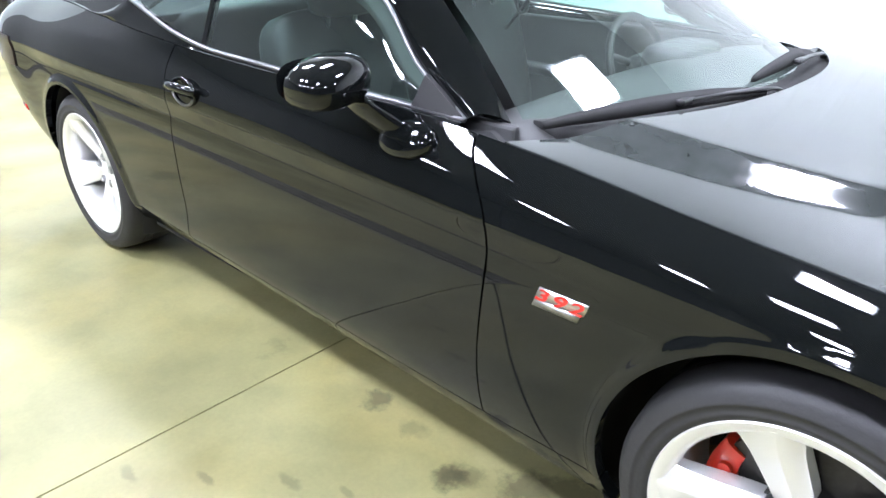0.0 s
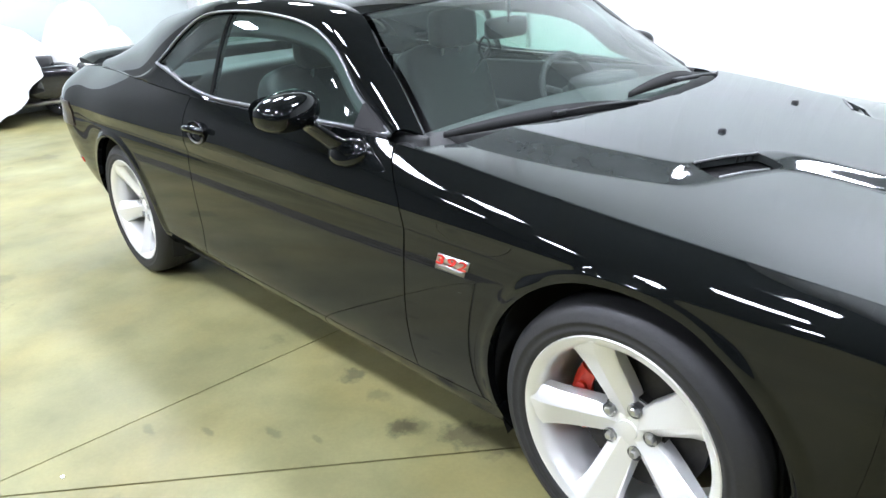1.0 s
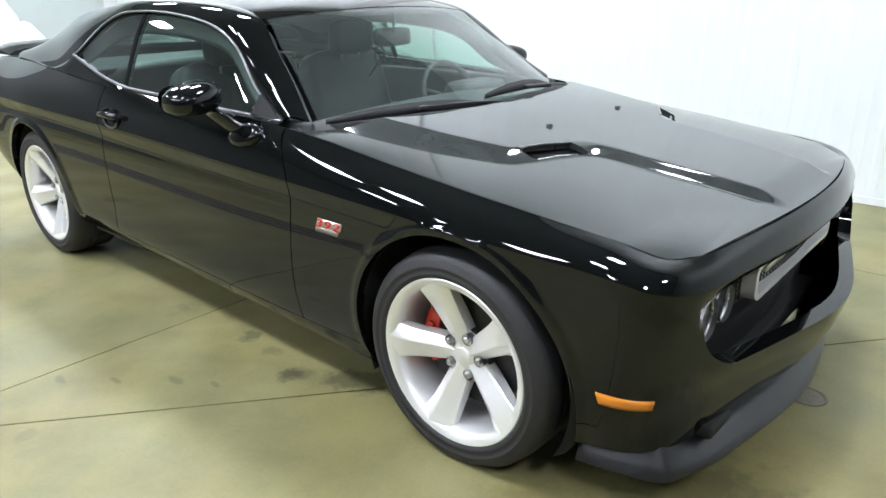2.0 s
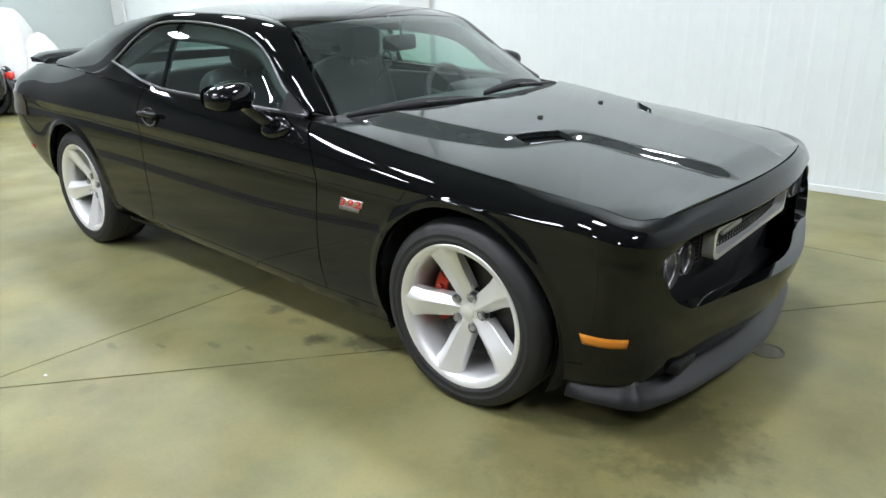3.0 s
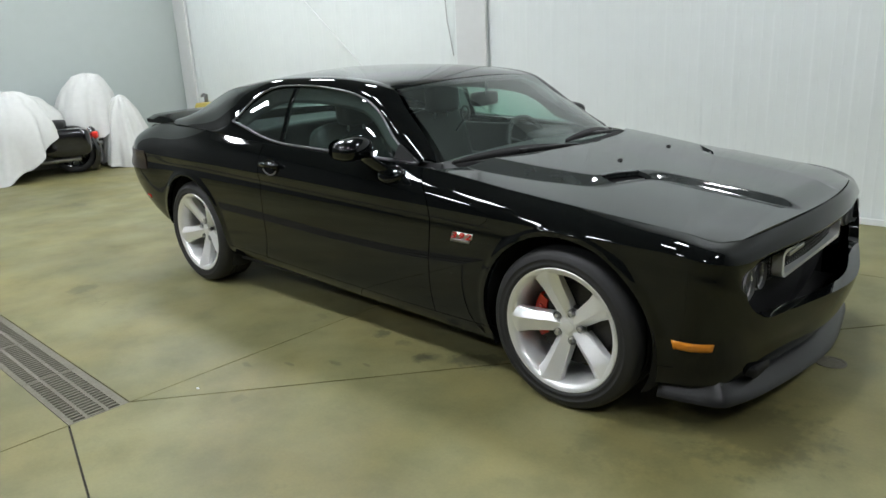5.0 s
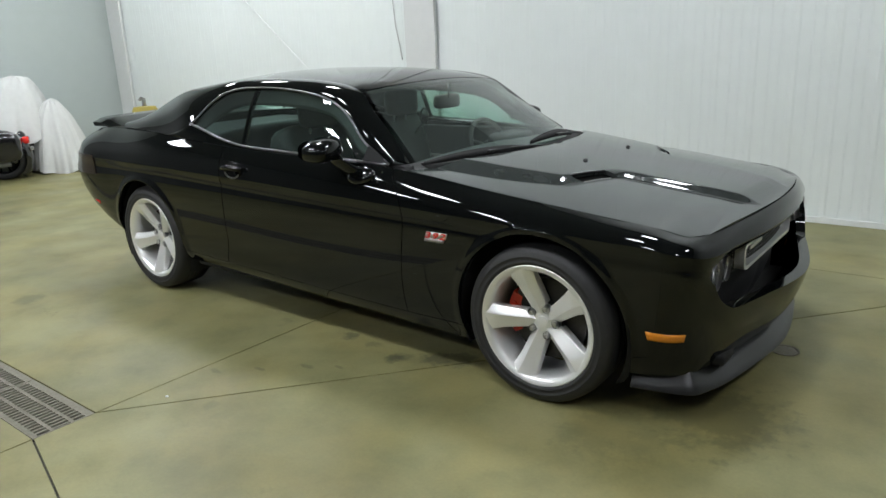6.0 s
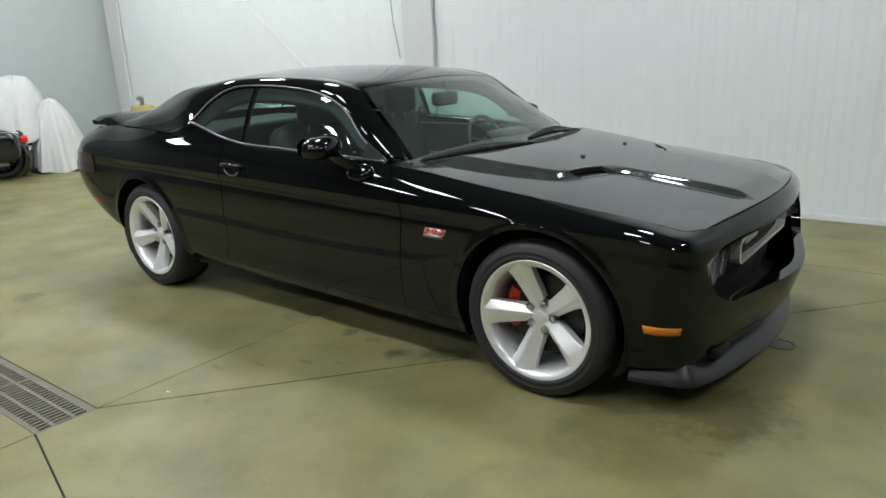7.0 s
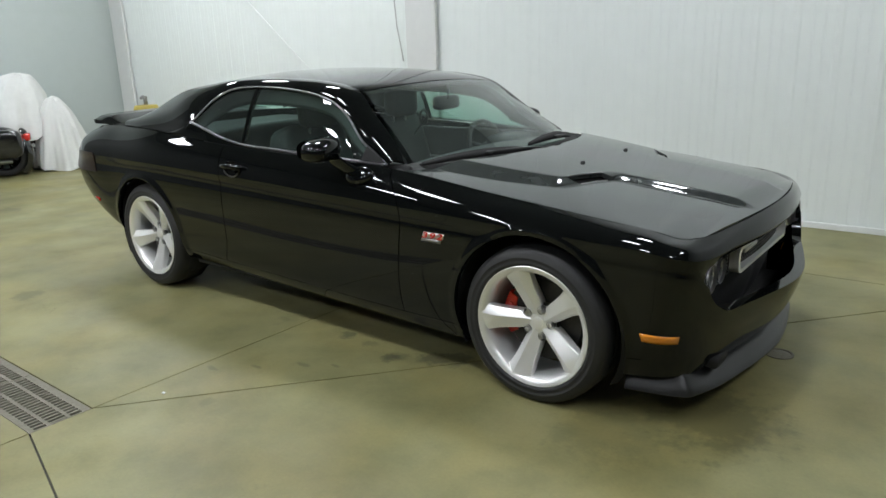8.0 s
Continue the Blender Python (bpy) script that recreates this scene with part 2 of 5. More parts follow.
def sheet(fn, a0, a1, b0, b1, na, nb, holes=(), fold=0.0, inward=None):
    """A grid mesh of fn(a, b) with holes trimmed along signed distances; its rims are folded in by fold metres."""
    a, b = np.meshgrid(np.linspace(a0, a1, na + 1), np.linspace(b0, b1, nb + 1), indexing="ij")
    keep = np.ones((na, nb), bool)
    for sd in holes:
        d = sd(fn(a, b))
        inside = d < 0
        gone = inside[:-1, :-1] & inside[1:, :-1] & inside[:-1, 1:] & inside[1:, 1:]
        keep &= ~gone
        for _ in range(4):
            e = 1e-4
            d = sd(fn(a, b))
            ga = (sd(fn(a + e, b)) - d) / e
            gb = (sd(fn(a, b + e)) - d) / e
            k = np.where(inside, d / np.maximum(ga * ga + gb * gb, 1e-6), 0)
            a, b = np.clip(a - k * ga, min(a0, a1), max(a0, a1)), np.clip(b - k * gb, min(b0, b1), max(b0, b1))
    p = fn(a, b)
    bm = bmesh.new()
    vs = {}

    def vert(i, j):
        if (i, j) not in vs:
            vs[i, j] = bm.verts.new(p[i, j])
        return vs[i, j]

    for i in range(na):
        for j in range(nb):
            if keep[i, j]:
                bm.faces.new((vert(i, j), vert(i + 1, j), vert(i + 1, j + 1), vert(i, j + 1)))
    bmesh.ops.remove_doubles(bm, verts=bm.verts[:], dist=1e-5)
    if fold:
        bm.normal_update()
        rim = [e for e in bm.edges if len(e.link_faces) == 1]
        mid = Vector(inward) if inward is not None else None
        norm = {v: v.normal.copy() for e in rim for v in e.verts}
        for e in rim:
            e.smooth = False
        ext = bmesh.ops.extrude_edge_only(bm, edges=rim)
        moved = {tuple(round(c, 7) for c in o.co): nn for o, nn in norm.items()}
        for v in [g for g in ext["geom"] if isinstance(g, bmesh.types.BMVert)]:
            nn = moved.get(tuple(round(c, 7) for c in v.co), Vector((0, 0, 0)))
            if mid is not None and nn.dot(mid - v.co) > 0:
                nn = -nn
            v.co -= nn * fold
    return bm


def box(bm, x0, x1, y0, y1, z0, z1, bevel=0.0):
    r = bmesh.ops.create_cube(bm, size=1, matrix=Matrix.Translation(((x0 + x1) / 2, (y0 + y1) / 2, (z0 + z1) / 2)) @ Matrix.Diagonal((x1 - x0, y1 - y0, z1 - z0, 1)))
    if bevel:
        bmesh.ops.bevel(bm, geom=list({e for v in r["verts"] for e in v.link_edges}), offset=bevel, segments=2, affect="EDGES", profile=0.5)
    return bm


def lathe(bm, prof, seg=64, centre=(0, 0, 0), closed=False):
    """Turns a profile of (radius, y) about the y axis."""
    rings = []
    for r, y in prof:
        rings.append([bm.verts.new((centre[0] + r * math.cos(2 * math.pi * k / seg), centre[1] + y, centre[2] + r * math.sin(2 * math.pi * k / seg))) for k in range(seg)])
    pairs = list(zip(rings, rings[1:])) + ([(rings[-1], rings[0])] if closed else [])
    for r0, r1 in pairs:
        for k in range(seg):
            bm.faces.new((r0[k], r0[(k + 1) % seg], r1[(k + 1) % seg], r1[k]))
    return bm


def tube(bm, pts, radius, seg=8, flat=1.0):
    """A closed-ended tube along points."""
    pts = [Vector(p) for p in pts]
    rings = []
    for i, p in enumerate(pts):
        d = (pts[min(i + 1, len(pts) - 1)] - pts[max(i - 1, 0)]).normalized()
        up = Vector((0, 0, 1)) if abs(d.z) < 0.95 else Vector((1, 0, 0))
        s = d.cross(up).normalized()
        t = s.cross(d).normalized()
        rings.append([bm.verts.new(p + (s * math.cos(2 * math.pi * k / seg) + t * (flat * math.sin(2 * math.pi * k / seg))) * radius) for k in range(seg)])
    for r0, r1 in zip(rings, rings[1:]):
        for k in range(seg):
            bm.faces.new((r0[k], r0[(k + 1) % seg], r1[(k + 1) % seg], r1[k]))
    bm.faces.new(rings[0])
    bm.faces.new(rings[-1])
    return bm


def loft(bm, rings, closed=True, caps=True):
    vs = [[bm.verts.new(p) for p in r] for r in rings]
    n = len(vs[0])
    for r0, r1 in zip(vs, vs[1:]):
        for k in range(n if closed else n - 1):
            bm.faces.new((r0[k], r0[(k + 1) % n], r1[(k + 1) % n], r1[k]))
    if caps:
        bm.faces.new(vs[0])
        bm.faces.new(vs[-1])
    return bm


def rounded(y, z, hy, hz, r, n=6):
    out = []
    for cy, cz, a0 in ((hy - r, hz - r, 0), (-hy + r, hz - r, 90), (-hy + r, -hz + r, 180), (hy - r, -hz + r, 270)):
        for k in range(n + 1):
            a = radians(a0 + 90 * k / n)
            out.append((y + cy + r * math.cos(a), z + cz + r * math.sin(a)))
    return out


def pillow(bm, x0, x1, y0, y1, z0, z1, soft=0.3, cuts=6):
    """A cushion: a cube rounded towards a superellipsoid."""
    r = bmesh.ops.create_cube(bm, size=2)
    es = list({e for v in r["verts"] for e in v.link_edges})
    bmesh.ops.subdivide_edges(bm, edges=es, cuts=cuts, use_grid_fill=True)
    sz = Vector(((x1 - x0) / 2, (y1 - y0) / 2, (z1 - z0) / 2))
    c = Vector(((x0 + x1) / 2, (y0 + y1) / 2, (z0 + z1) / 2))
    for v in bm.verts:
        if v.tag:
            continue
        k = (abs(v.co.x) ** 5 + abs(v.co.y) ** 5 + abs(v.co.z) ** 5) ** 0.2
        q = v.co.lerp(v.co / k, soft / 0.3 if soft < 0.3 else 1.0)
        v.co = Vector((q.x * sz.x, q.y * sz.y, q.z * sz.z)) + c
        v.tag = True
    return bm


# ---- the hall ----
WALL_Y, FAR_X, HALL_X, BACK_Y, CEIL = 2.95, -8.85, 13.0, -15.0, 5.0
DRAIN_X, DRAIN_Y0, DRAIN_Y1 = -0.08, -2.345, -2.08


def slabs():
    """The concrete floor, sawn into slabs along its joints."""
    bm = bmesh.new()
    x0, x1, y0, y1 = FAR_X - 0.3, HALL_X + 0.3, BACK_Y - 0.3, WALL_Y + 0.3
    bm.faces.new([bm.verts.new(p) for p in ((x0, y0, 0), (x1, y0, 0), (x1, y1, 0), (x0, y1, 0))])

    def saw(p, q, width, ok):
        p, q = Vector((*p, 0)), Vector((*q, 0))
        side = (q - p).cross(Vector((0, 0, 1))).normalized()
        for k in (-1, 1):
            fs = [f for f in bm.faces if ok(f.calc_center_median())]
            geom = list({g for f in fs for g in (f, *f.edges, *f.verts)})
            bmesh.ops.bisect_plane(bm, geom=geom, plane_co=p + side * (k * width / 2), plane_no=side)
        dead = [f for f in bm.faces if ok(f.calc_center_median()) and abs((f.calc_center_median() - p).dot(side)) < width / 2 - 1e-5]
        bmesh.ops.delete(bm, geom=dead, context="FACES")

    saw((DRAIN_X, 0), (DRAIN_X, 1), 0.006, lambda c: True)
    saw((0, DRAIN_Y1), (-1, DRAIN_Y1), 0.004, lambda c: c.x < DRAIN_X)
    saw((0, DRAIN_Y0), (-1, DRAIN_Y0), 0.004, lambda c: c.x < DRAIN_X)
    bmesh.ops.delete(bm, geom=[f for f in bm.faces if f.calc_center_median().x < DRAIN_X and DRAIN_Y0 < f.calc_center_median().y < DRAIN_Y1], context="FACES")
    saw((DRAIN_X, DRAIN_Y1), (1.02, -0.757), 0.008, lambda c: c.x > DRAIN_X)
    saw((DRAIN_X, DRAIN_Y0), (0.54, -2.50), 0.009, lambda c: c.x > DRAIN_X)
    saw((4.2, 0), (4.2, 1), 0.006, lambda c: c.x > DRAIN_X)
    saw((0, 1.6), (1, 1.6), 0.006, lambda c: True)
    rim = [e for e in bm.edges if len(e.link_faces) == 1]
    ext = bmesh.ops.extrude_edge_only(bm, edges=rim)
    for v in [g for g in ext["geom"] if isinstance(g, bmesh.types.BMVert)]:
        v.co.z = -0.012
    return bm


bm = bmesh.new()
bmesh.ops.create_grid(bm, x_segments=1, y_segments=1, size=16, matrix=Matrix.Translation((2, -6, -0.012)))
floor = tagged(part("floor", bm, JOINT), "sealed tan concrete floor with saw-cut joints, stains and painted nose shadow", "floor", kind="structure")
whole = slabs()
left = set(whole.faces)
while left:
    seed = left.pop()
    isle, front = [seed], [seed]
    while front:
        near = {g for e in front.pop().edges for g in e.link_faces} & left
        left -= near
        isle += near
        front += near
    bm = bmesh.new()
    at = {}
    for f in sorted(isle, key=lambda f: f.index):
        for v in f.verts:
            if v not in at:
                at[v] = bm.verts.new(v.co)
        bm.faces.new([at[v] for v in f.verts])
    part("slab", bm, CONCRETE, floor, smooth=False)
whole.free()


def ribbed(x0, x1, z1, pitch=0.305, depth=0.0045):
    """A liner panel wall: flat pans with raised vertical ribs and two small beads between."""
    prof = []
    n = int((x1 - x0) / pitch)
    for i in range(n + 1):
        x = x0 + i * pitch
        for dx, d in ((0, 0), (0.018, depth), (0.052, depth), (0.070, 0), (0.145, 0), (0.153, 0.002), (0.161, 0.002), (0.169, 0), (0.225, 0), (0.233, 0.002), (0.241, 0.002), (0.249, 0)):
            if x + dx < x1:
                prof.append((x + dx, -d))
    prof.append((x1, 0))
    bm = bmesh.new()
    lo = [bm.verts.new((x, WALL_Y + d, 0)) for x, d in prof]
    hi = [bm.verts.new((x, WALL_Y + d, z1)) for x, d in prof]
    for i in range(len(prof) - 1):
        bm.faces.new((lo[i], lo[i + 1], hi[i + 1], hi[i]))
    back = [bm.verts.new(p) for p in ((x0, WALL_Y + 0.2, 0), (x1, WALL_Y + 0.2, 0), (x1, WALL_Y + 0.2, z1), (x0, WALL_Y + 0.2, z1))]
    bm.faces.new(back)
    return bm


tagged(part("wall_north", ribbed(FAR_X, HALL_X, CEIL), WALLPAINT, smooth=False), "white ribbed metal liner panel wall", "wall", kind="structure")
bm = box(bmesh.new(), FAR_X - 0.2, FAR_X, -1.6, WALL_Y, 0, CEIL)
tagged(part("wall_west", bm, WESTPAINT, smooth=False), "pale grey-green plain wall", "wall", kind="structure")
# unseen walls, added to close the hall and keep the flank's reflections dark
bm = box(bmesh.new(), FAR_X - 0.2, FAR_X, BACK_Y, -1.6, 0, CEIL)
tagged(part("wall_west_unseen", bm, UNSEENPAINT, smooth=False), "unseen dark grey wall beside the pale green one", "wall", kind="structure")
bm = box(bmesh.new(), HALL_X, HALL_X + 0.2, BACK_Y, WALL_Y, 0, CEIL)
tagged(part("wall_east", bm, UNSEENPAINT, smooth=False), "unseen dark grey wall closing the hall", "wall", kind="structure")
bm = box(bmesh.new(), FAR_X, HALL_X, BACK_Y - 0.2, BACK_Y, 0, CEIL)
tagged(part("wall_south", bm, UNSEENPAINT, smooth=False), "unseen dark grey wall closing the hall", "wall", kind="structure")
# unseen ceiling, set dark to keep reflections in the black paint low
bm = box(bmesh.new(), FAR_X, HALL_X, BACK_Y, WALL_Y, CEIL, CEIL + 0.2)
tagged(part("ceiling", bm, CEILPAINT, smooth=False), "unseen flat dark grey ceiling closing the hall", "ceiling", kind="structure")


def column(x0, x1, depth, name):
    bm = box(bmesh.new(), x0, x1, WALL_Y - depth, WALL_Y - 0.02, 0, CEIL, 0.006)
    return tagged(part(name, bm, COLUMNPAINT, smooth=False), "white boxed steel column against the wall", "column", kind="structure")


column(-2.43, -2.01, 0.06, "column_1")
column(-8.76, -8.38, 0.06, "column_2")
bm = box(bmesh.new(), -2.005, HALL_X, WALL_Y - 0.035, WALL_Y - 0.019, 0, 0.05, 0.003)
tagged(part("baseboard", bm, TRIMPAINT, smooth=False), "white metal base trim along the wall", "trim", kind="structure")


# ---- lamps ----
def hall_lamp():
    lamp = thing("ceiling_lamp", "white high-bay fluorescent fixture under the ceiling", "lamp", "ceiling lamps")
    bm = bmesh.new()
    loft(bm, [[(x * s, y * s2, z) for x, y in ((-0.28, -0.38), (0.28, -0.38), (0.28, 0.38), (-0.28, 0.38))] for s, s2, z in ((1, 1, 0), (1, 1, 0.02), (0.55, 0.97, 0.09))])
    part("housing", bm, TRIMPAINT, lamp, smooth=False)
    bm = bmesh.new()
    ring = rounded(0, 0, 0.25, 0.36, 0.09, 5)
    loft(bm, [[(x * k, y * k, z) for x, y in ring] for k, z in ((1.0, 0.004), (1.0, -0.022), (0.96, -0.032))])
    part("diffuser", bm, TUBE, lamp, "lit white diffuser")
    for y in (-0.3, 0.3):
        part("hanger", tube(bmesh.new(), [(0, y, 0.085), (0, y, 0.41)], 0.006, 6), STEEL, lamp)
    return lamp


# those at x -1.9, 5.2 and 5.4 are added fill for the floor
LAMPS = [(x, 1.1) for x in (-6.9, -4.75, -2.6, 1.3, 5.4)] + [(x, -2.9) for x in (-7.2, -3.0, -1.9, 1.1, 5.2)] + [(x, -6.9) for x in (-5.1, -3.0, -0.9, 1.1)]
first_lamp = hall_lamp()
first_lamp.location = (*LAMPS[0], CEIL - 0.40)
for lx, ly in LAMPS[1:]:
    copy_thing(first_lamp, pose(lx, ly, CEIL - 0.40))

# ---- the car ----
car = thing("car", "glossy black two-door muscle coupe with silver five-spoke wheels", "car")
AX, WZ, ARCH = 1.473, 0.352, 0.392

# Rails of the lower body from the nose round the corner and along the flank to the tail: x, half width, height.
RAIL_SILL = [(2.19, 0, .20), (2.15, .35, .20), (2.10, .62, .20), (2.03, .77, .20), (1.96, .818, .20), (1.86, .840, .195), (1.6, .866, .187), (1.1, .875, .185), (.7, .875, .195), (0, .875, .215), (-.6, .88, .24), (-1.1, .885, .25), (-1.47, .885, .26), (-1.75, .87, .29), (-1.95, .83, .32), (-2.12, .75, .34), (-2.28, .5, .35), (-2.33, 0, .35)]
RAIL_LOW = [(2.258, 0, .30), (2.203, .35, .30), (2.140, .61, .30), (2.060, .757, .30), (1.995, .830, .30), (1.90, .868, .295), (1.6, .900, .283), (1.1, .912, .275), (.7, .915, .275), (0, .918, .29), (-.6, .922, .31), (-1.1, .928, .33), (-1.47, .93, .35), (-1.8, .915, .38), (-2.13, .875, .42), (-2.31, .785, .44), (-2.42, .5, .45), (-2.46, 0, .45)]
RAIL_BELLY = [(2.306, 0, .45), (2.250, .35, .45), (2.182, .61, .45), (2.108, .780, .45), (2.042, .850, .45), (1.93, .888, .45), (1.6, .926, .45), (1.1, .94, .45), (.7, .942, .45), (0, .942, .45), (-.6, .945, .47), (-1.1, .952, .49), (-1.47, .955, .51), (-1.85, .94, .54), (-2.28, .905, .57), (-2.47, .815, .59), (-2.56, .5, .6), (-2.59, 0, .6)]
RAIL_WAIST = [(2.282, 0, .545), (2.230, .35, .545), (2.176, .62, .55), (2.120, .808, .585), (2.066, .882, .602), (1.95, .917, .607), (1.6, .941, .617), (1.2, .949, .624), (.7, .95, .63), (0, .948, .64), (-.6, .952, .65), (-1.1, .96, .67), (-1.47, .9615, .69), (-1.88, .945, .71), (-2.35, .912, .73), (-2.53, .82, .745), (-2.61, .5, .75), (-2.63, 0, .75)]
RAIL_CREASE = [(2.224, 0, .708), (2.202, .35, .705), (2.160, .61, .699), (2.116, .796, .700), (2.064, .873, .719), (1.95, .907, .739), (1.6, .933, .759), (1.2, .939, .774), (.7, .935, .787), (0, .935, .806), (-.6, .942, .825), (-1.1, .952, .842), (-1.47, .955, .853), (-1.9, .935, .858), (-2.32, .90, .865), (-2.49, .81, .865), (-2.57, .5, .865), (-2.59, 0, .865)]
RAIL_SHOULDER = [(2.208, 0, .757), (2.186, .35, .752), (2.145, .60, .741), (2.106, .758, .736), (2.056, .846, .750), (1.95, .886, .773), (1.6, .906, .807), (1.2, .911, .838), (.7, .905, .870), (0, .91, .895), (-.6, .92, .915), (-1.1, .93, .94), (-1.47, .93, .955), (-1.9, .905, .955), (-2.30, .872, .955), (-2.45, .79, .955), (-2.54, .5, .95), (-2.56, 0, .95)]
RAIL_EDGE = [(2.186, 0, .788), (2.163, .34, .780), (2.122, .57, .768), (2.085, .695, .762), (2.040, .767, .764), (1.95, .800, .788), (1.6, .826, .832), (1.2, .833, .877), (.7, .85, .942), (0, .872, .975), (-.6, .885, .998), (-1.1, .875, 1.03), (-1.47, .84, 1.055), (-1.9, .79, 1.055), (-2.25, .755, 1.04), (-2.39, .68, 1.03), (-2.49, .45, 1.03), (-2.52, 0, 1.03)]
RAILS = [RAIL_SILL, RAIL_LOW, RAIL_BELLY, RAIL_WAIST, RAIL_CREASE, RAIL_SHOULDER, RAIL_EDGE]
NODES = 18
RAILS = np.array(RAILS, float)
# the flank's line is its widest edge; a hollow runs just below it
RAILS[4, 4:15, 1] += 0.011
RAILS[5, 7:12, 1] += np.array([.004, .010, .016, .016, .008])
hollow = (RAILS[3] + RAILS[4]) / 2
hollow[4:15, 1] = RAILS[4, 4:15, 1] - np.array([.0, .003, .007, .009, .009, .009, .009, .009, .008, .006, .003])
hollow[4:15, 2] = RAILS[4, 4:15, 2] - 0.055
RAILS[3, 5:14, 1] = RAILS[4, 5:14, 1] - 0.003
RAILS[3, 5:14, 2] = RAILS[4, 5:14, 2] - 0.125
hollow[:3, 0] = RAILS[5 - 1, :3, 0] - np.array([0.030, 0.030, 0.028])
hollow[:3, 2] = (0.618, 0.615, 0.61)
RAILS = np.concatenate([RAILS[:4], hollow[None], RAILS[4:]])
chord = np.concatenate([[0], np.cumsum(np.linalg.norm(np.diff(RAILS[3], axis=0), axis=1))])
total = chord[-1]
flip = np.array([1, -1, 1.0])
EXT = np.concatenate([[-chord[2], -chord[1]], chord, [2 * total - chord[-2], 2 * total - chord[-3]]])
held = [(5, f) for f in (0.5, 0.75)]
KNOTS = np.concatenate([EXT, [chord[k] + f * (chord[k + 1] - chord[k]) for k, f in held]])
ORDER = np.argsort(KNOTS)
CURVES = [cubic(KNOTS[ORDER], np.concatenate([[r[2] * flip, r[1] * flip], r, [r[-2] * flip, r[-3] * flip], [r[k] + f * (r[k + 1] - r[k]) for k, f in held]])[ORDER]) for r in RAILS]
CREASE = 5


def flank(u, v):
    """A point of the lower body. u counts the rails' nodes from the nose (negative: the far flank), v the rails from the sill up."""
    u, v = np.broadcast_arrays(np.asarray(u, float), np.asarray(v, float))
    side = np.where(u < 0, 1.0, -1.0)
    w = np.abs(u)
    over = w > NODES - 1
    w = np.where(over, 2 * (NODES - 1) - w, w)
    side = np.where(over, -side, side)
    s = np.interp(w, np.arange(NODES), chord)
    rails = np.stack([c(s) for c in CURVES])
    out = np.zeros(u.shape + (3,))
    for lo, hi in ((0, CREASE), (CREASE, len(RAILS) - 1)):
        k = np.arange(lo, hi + 1)
        seg = rails[lo:hi + 1]
        pick = (v <= CREASE) if lo == 0 else (v > CREASE)
        if not pick.any():
            continue
        n = len(k)
        a = np.zeros((n, n))
        a[0, 0] = a[-1, -1] = 1
        for i in range(1, n - 1):
            a[i, i - 1:i + 2] = 1, 4, 1
        rhs = np.zeros_like(seg)
        rhs[1:-1] = 6 * (seg[2:] - 2 * seg[1:-1] + seg[:-2])
        m = np.tensordot(np.linalg.inv(a), rhs, axes=(1, 0))
        i = np.clip(np.floor(v - lo).astype(int), 0, n - 2)
        t = v - lo - i
        take = lambda arr, idx: np.take_along_axis(arr, idx[None, ..., None], axis=0)[0]
        d1, d0 = (1 - t)[..., None], t[..., None]
        val = (take(m, i) * d1 ** 3 + take(m, i + 1) * d0 ** 3) / 6 + (take(seg, i) - take(m, i) / 6) * d1 + (take(seg, i + 1) - take(m, i + 1) / 6) * d0
        out = np.where(pick[..., None], val, out)
    # rolled lips round the wheel openings stand a little proud
    for cx in (AX, -AX):
        r = np.hypot(out[..., 0] - cx, out[..., 2] - WZ)
        out[..., 1] += 0.009 * smoothstep(ARCH + 0.036, ARCH + 0.017, r) * (np.abs(out[..., 1]) > 0.7)
    out[..., 1] *= side
    return out


def arch_gap(cx):
    return lambda p: np.where(np.abs(p[..., 1]) > 0.5, np.hypot(p[..., 0] - cx, p[..., 2] - WZ) - ARCH, 1.0)


def grille_gap(p):
    """The wide rounded opening in the nose that holds lamps and grille."""
    low = 0.462 + 0.085 * smoothstep(0.60, 0.80, np.abs(p[..., 1]))
    top = 0.690 - 0.025 * (p[..., 1] / 0.75) ** 4 - 0.02 * smoothstep(0.66, 0.78, np.abs(p[..., 1]))
    mid, half = (top + low) / 2, (top - low) / 2 - 0.05
    dy, dz = np.abs(p[..., 1]) - 0.696, np.abs(p[..., 2] - mid) - half
    d = np.hypot(np.maximum(dy, 0), np.maximum(dz, 0)) + np.minimum(np.maximum(dy, dz), 0) - 0.05
    return np.where(p[..., 0] > 2.0, d, 1.0)


def strip(lo, hi, sign):
    """A map from (0..1, v) to the flank between two seams that may lean with v."""
    def fn(a, v):
        l, h = lo(v), hi(v)
        return flank(sign * (l + (h - l) * a), v)
    return fn


nose_seam = lambda v: 4.65 - 0.75 * smoothstep(4.2, 5.2, v)
door_front = lambda v: 8.05 - 0.19 * smoothstep(0, 2.2, 7 - v)
door_rear = lambda v: 10.0 + 0.12 * smoothstep(2.0, 0.8, v)
tail_seam = lambda v: 14.15 + 0 * v
shift = lambda f, d: (lambda v: f(v) + d)

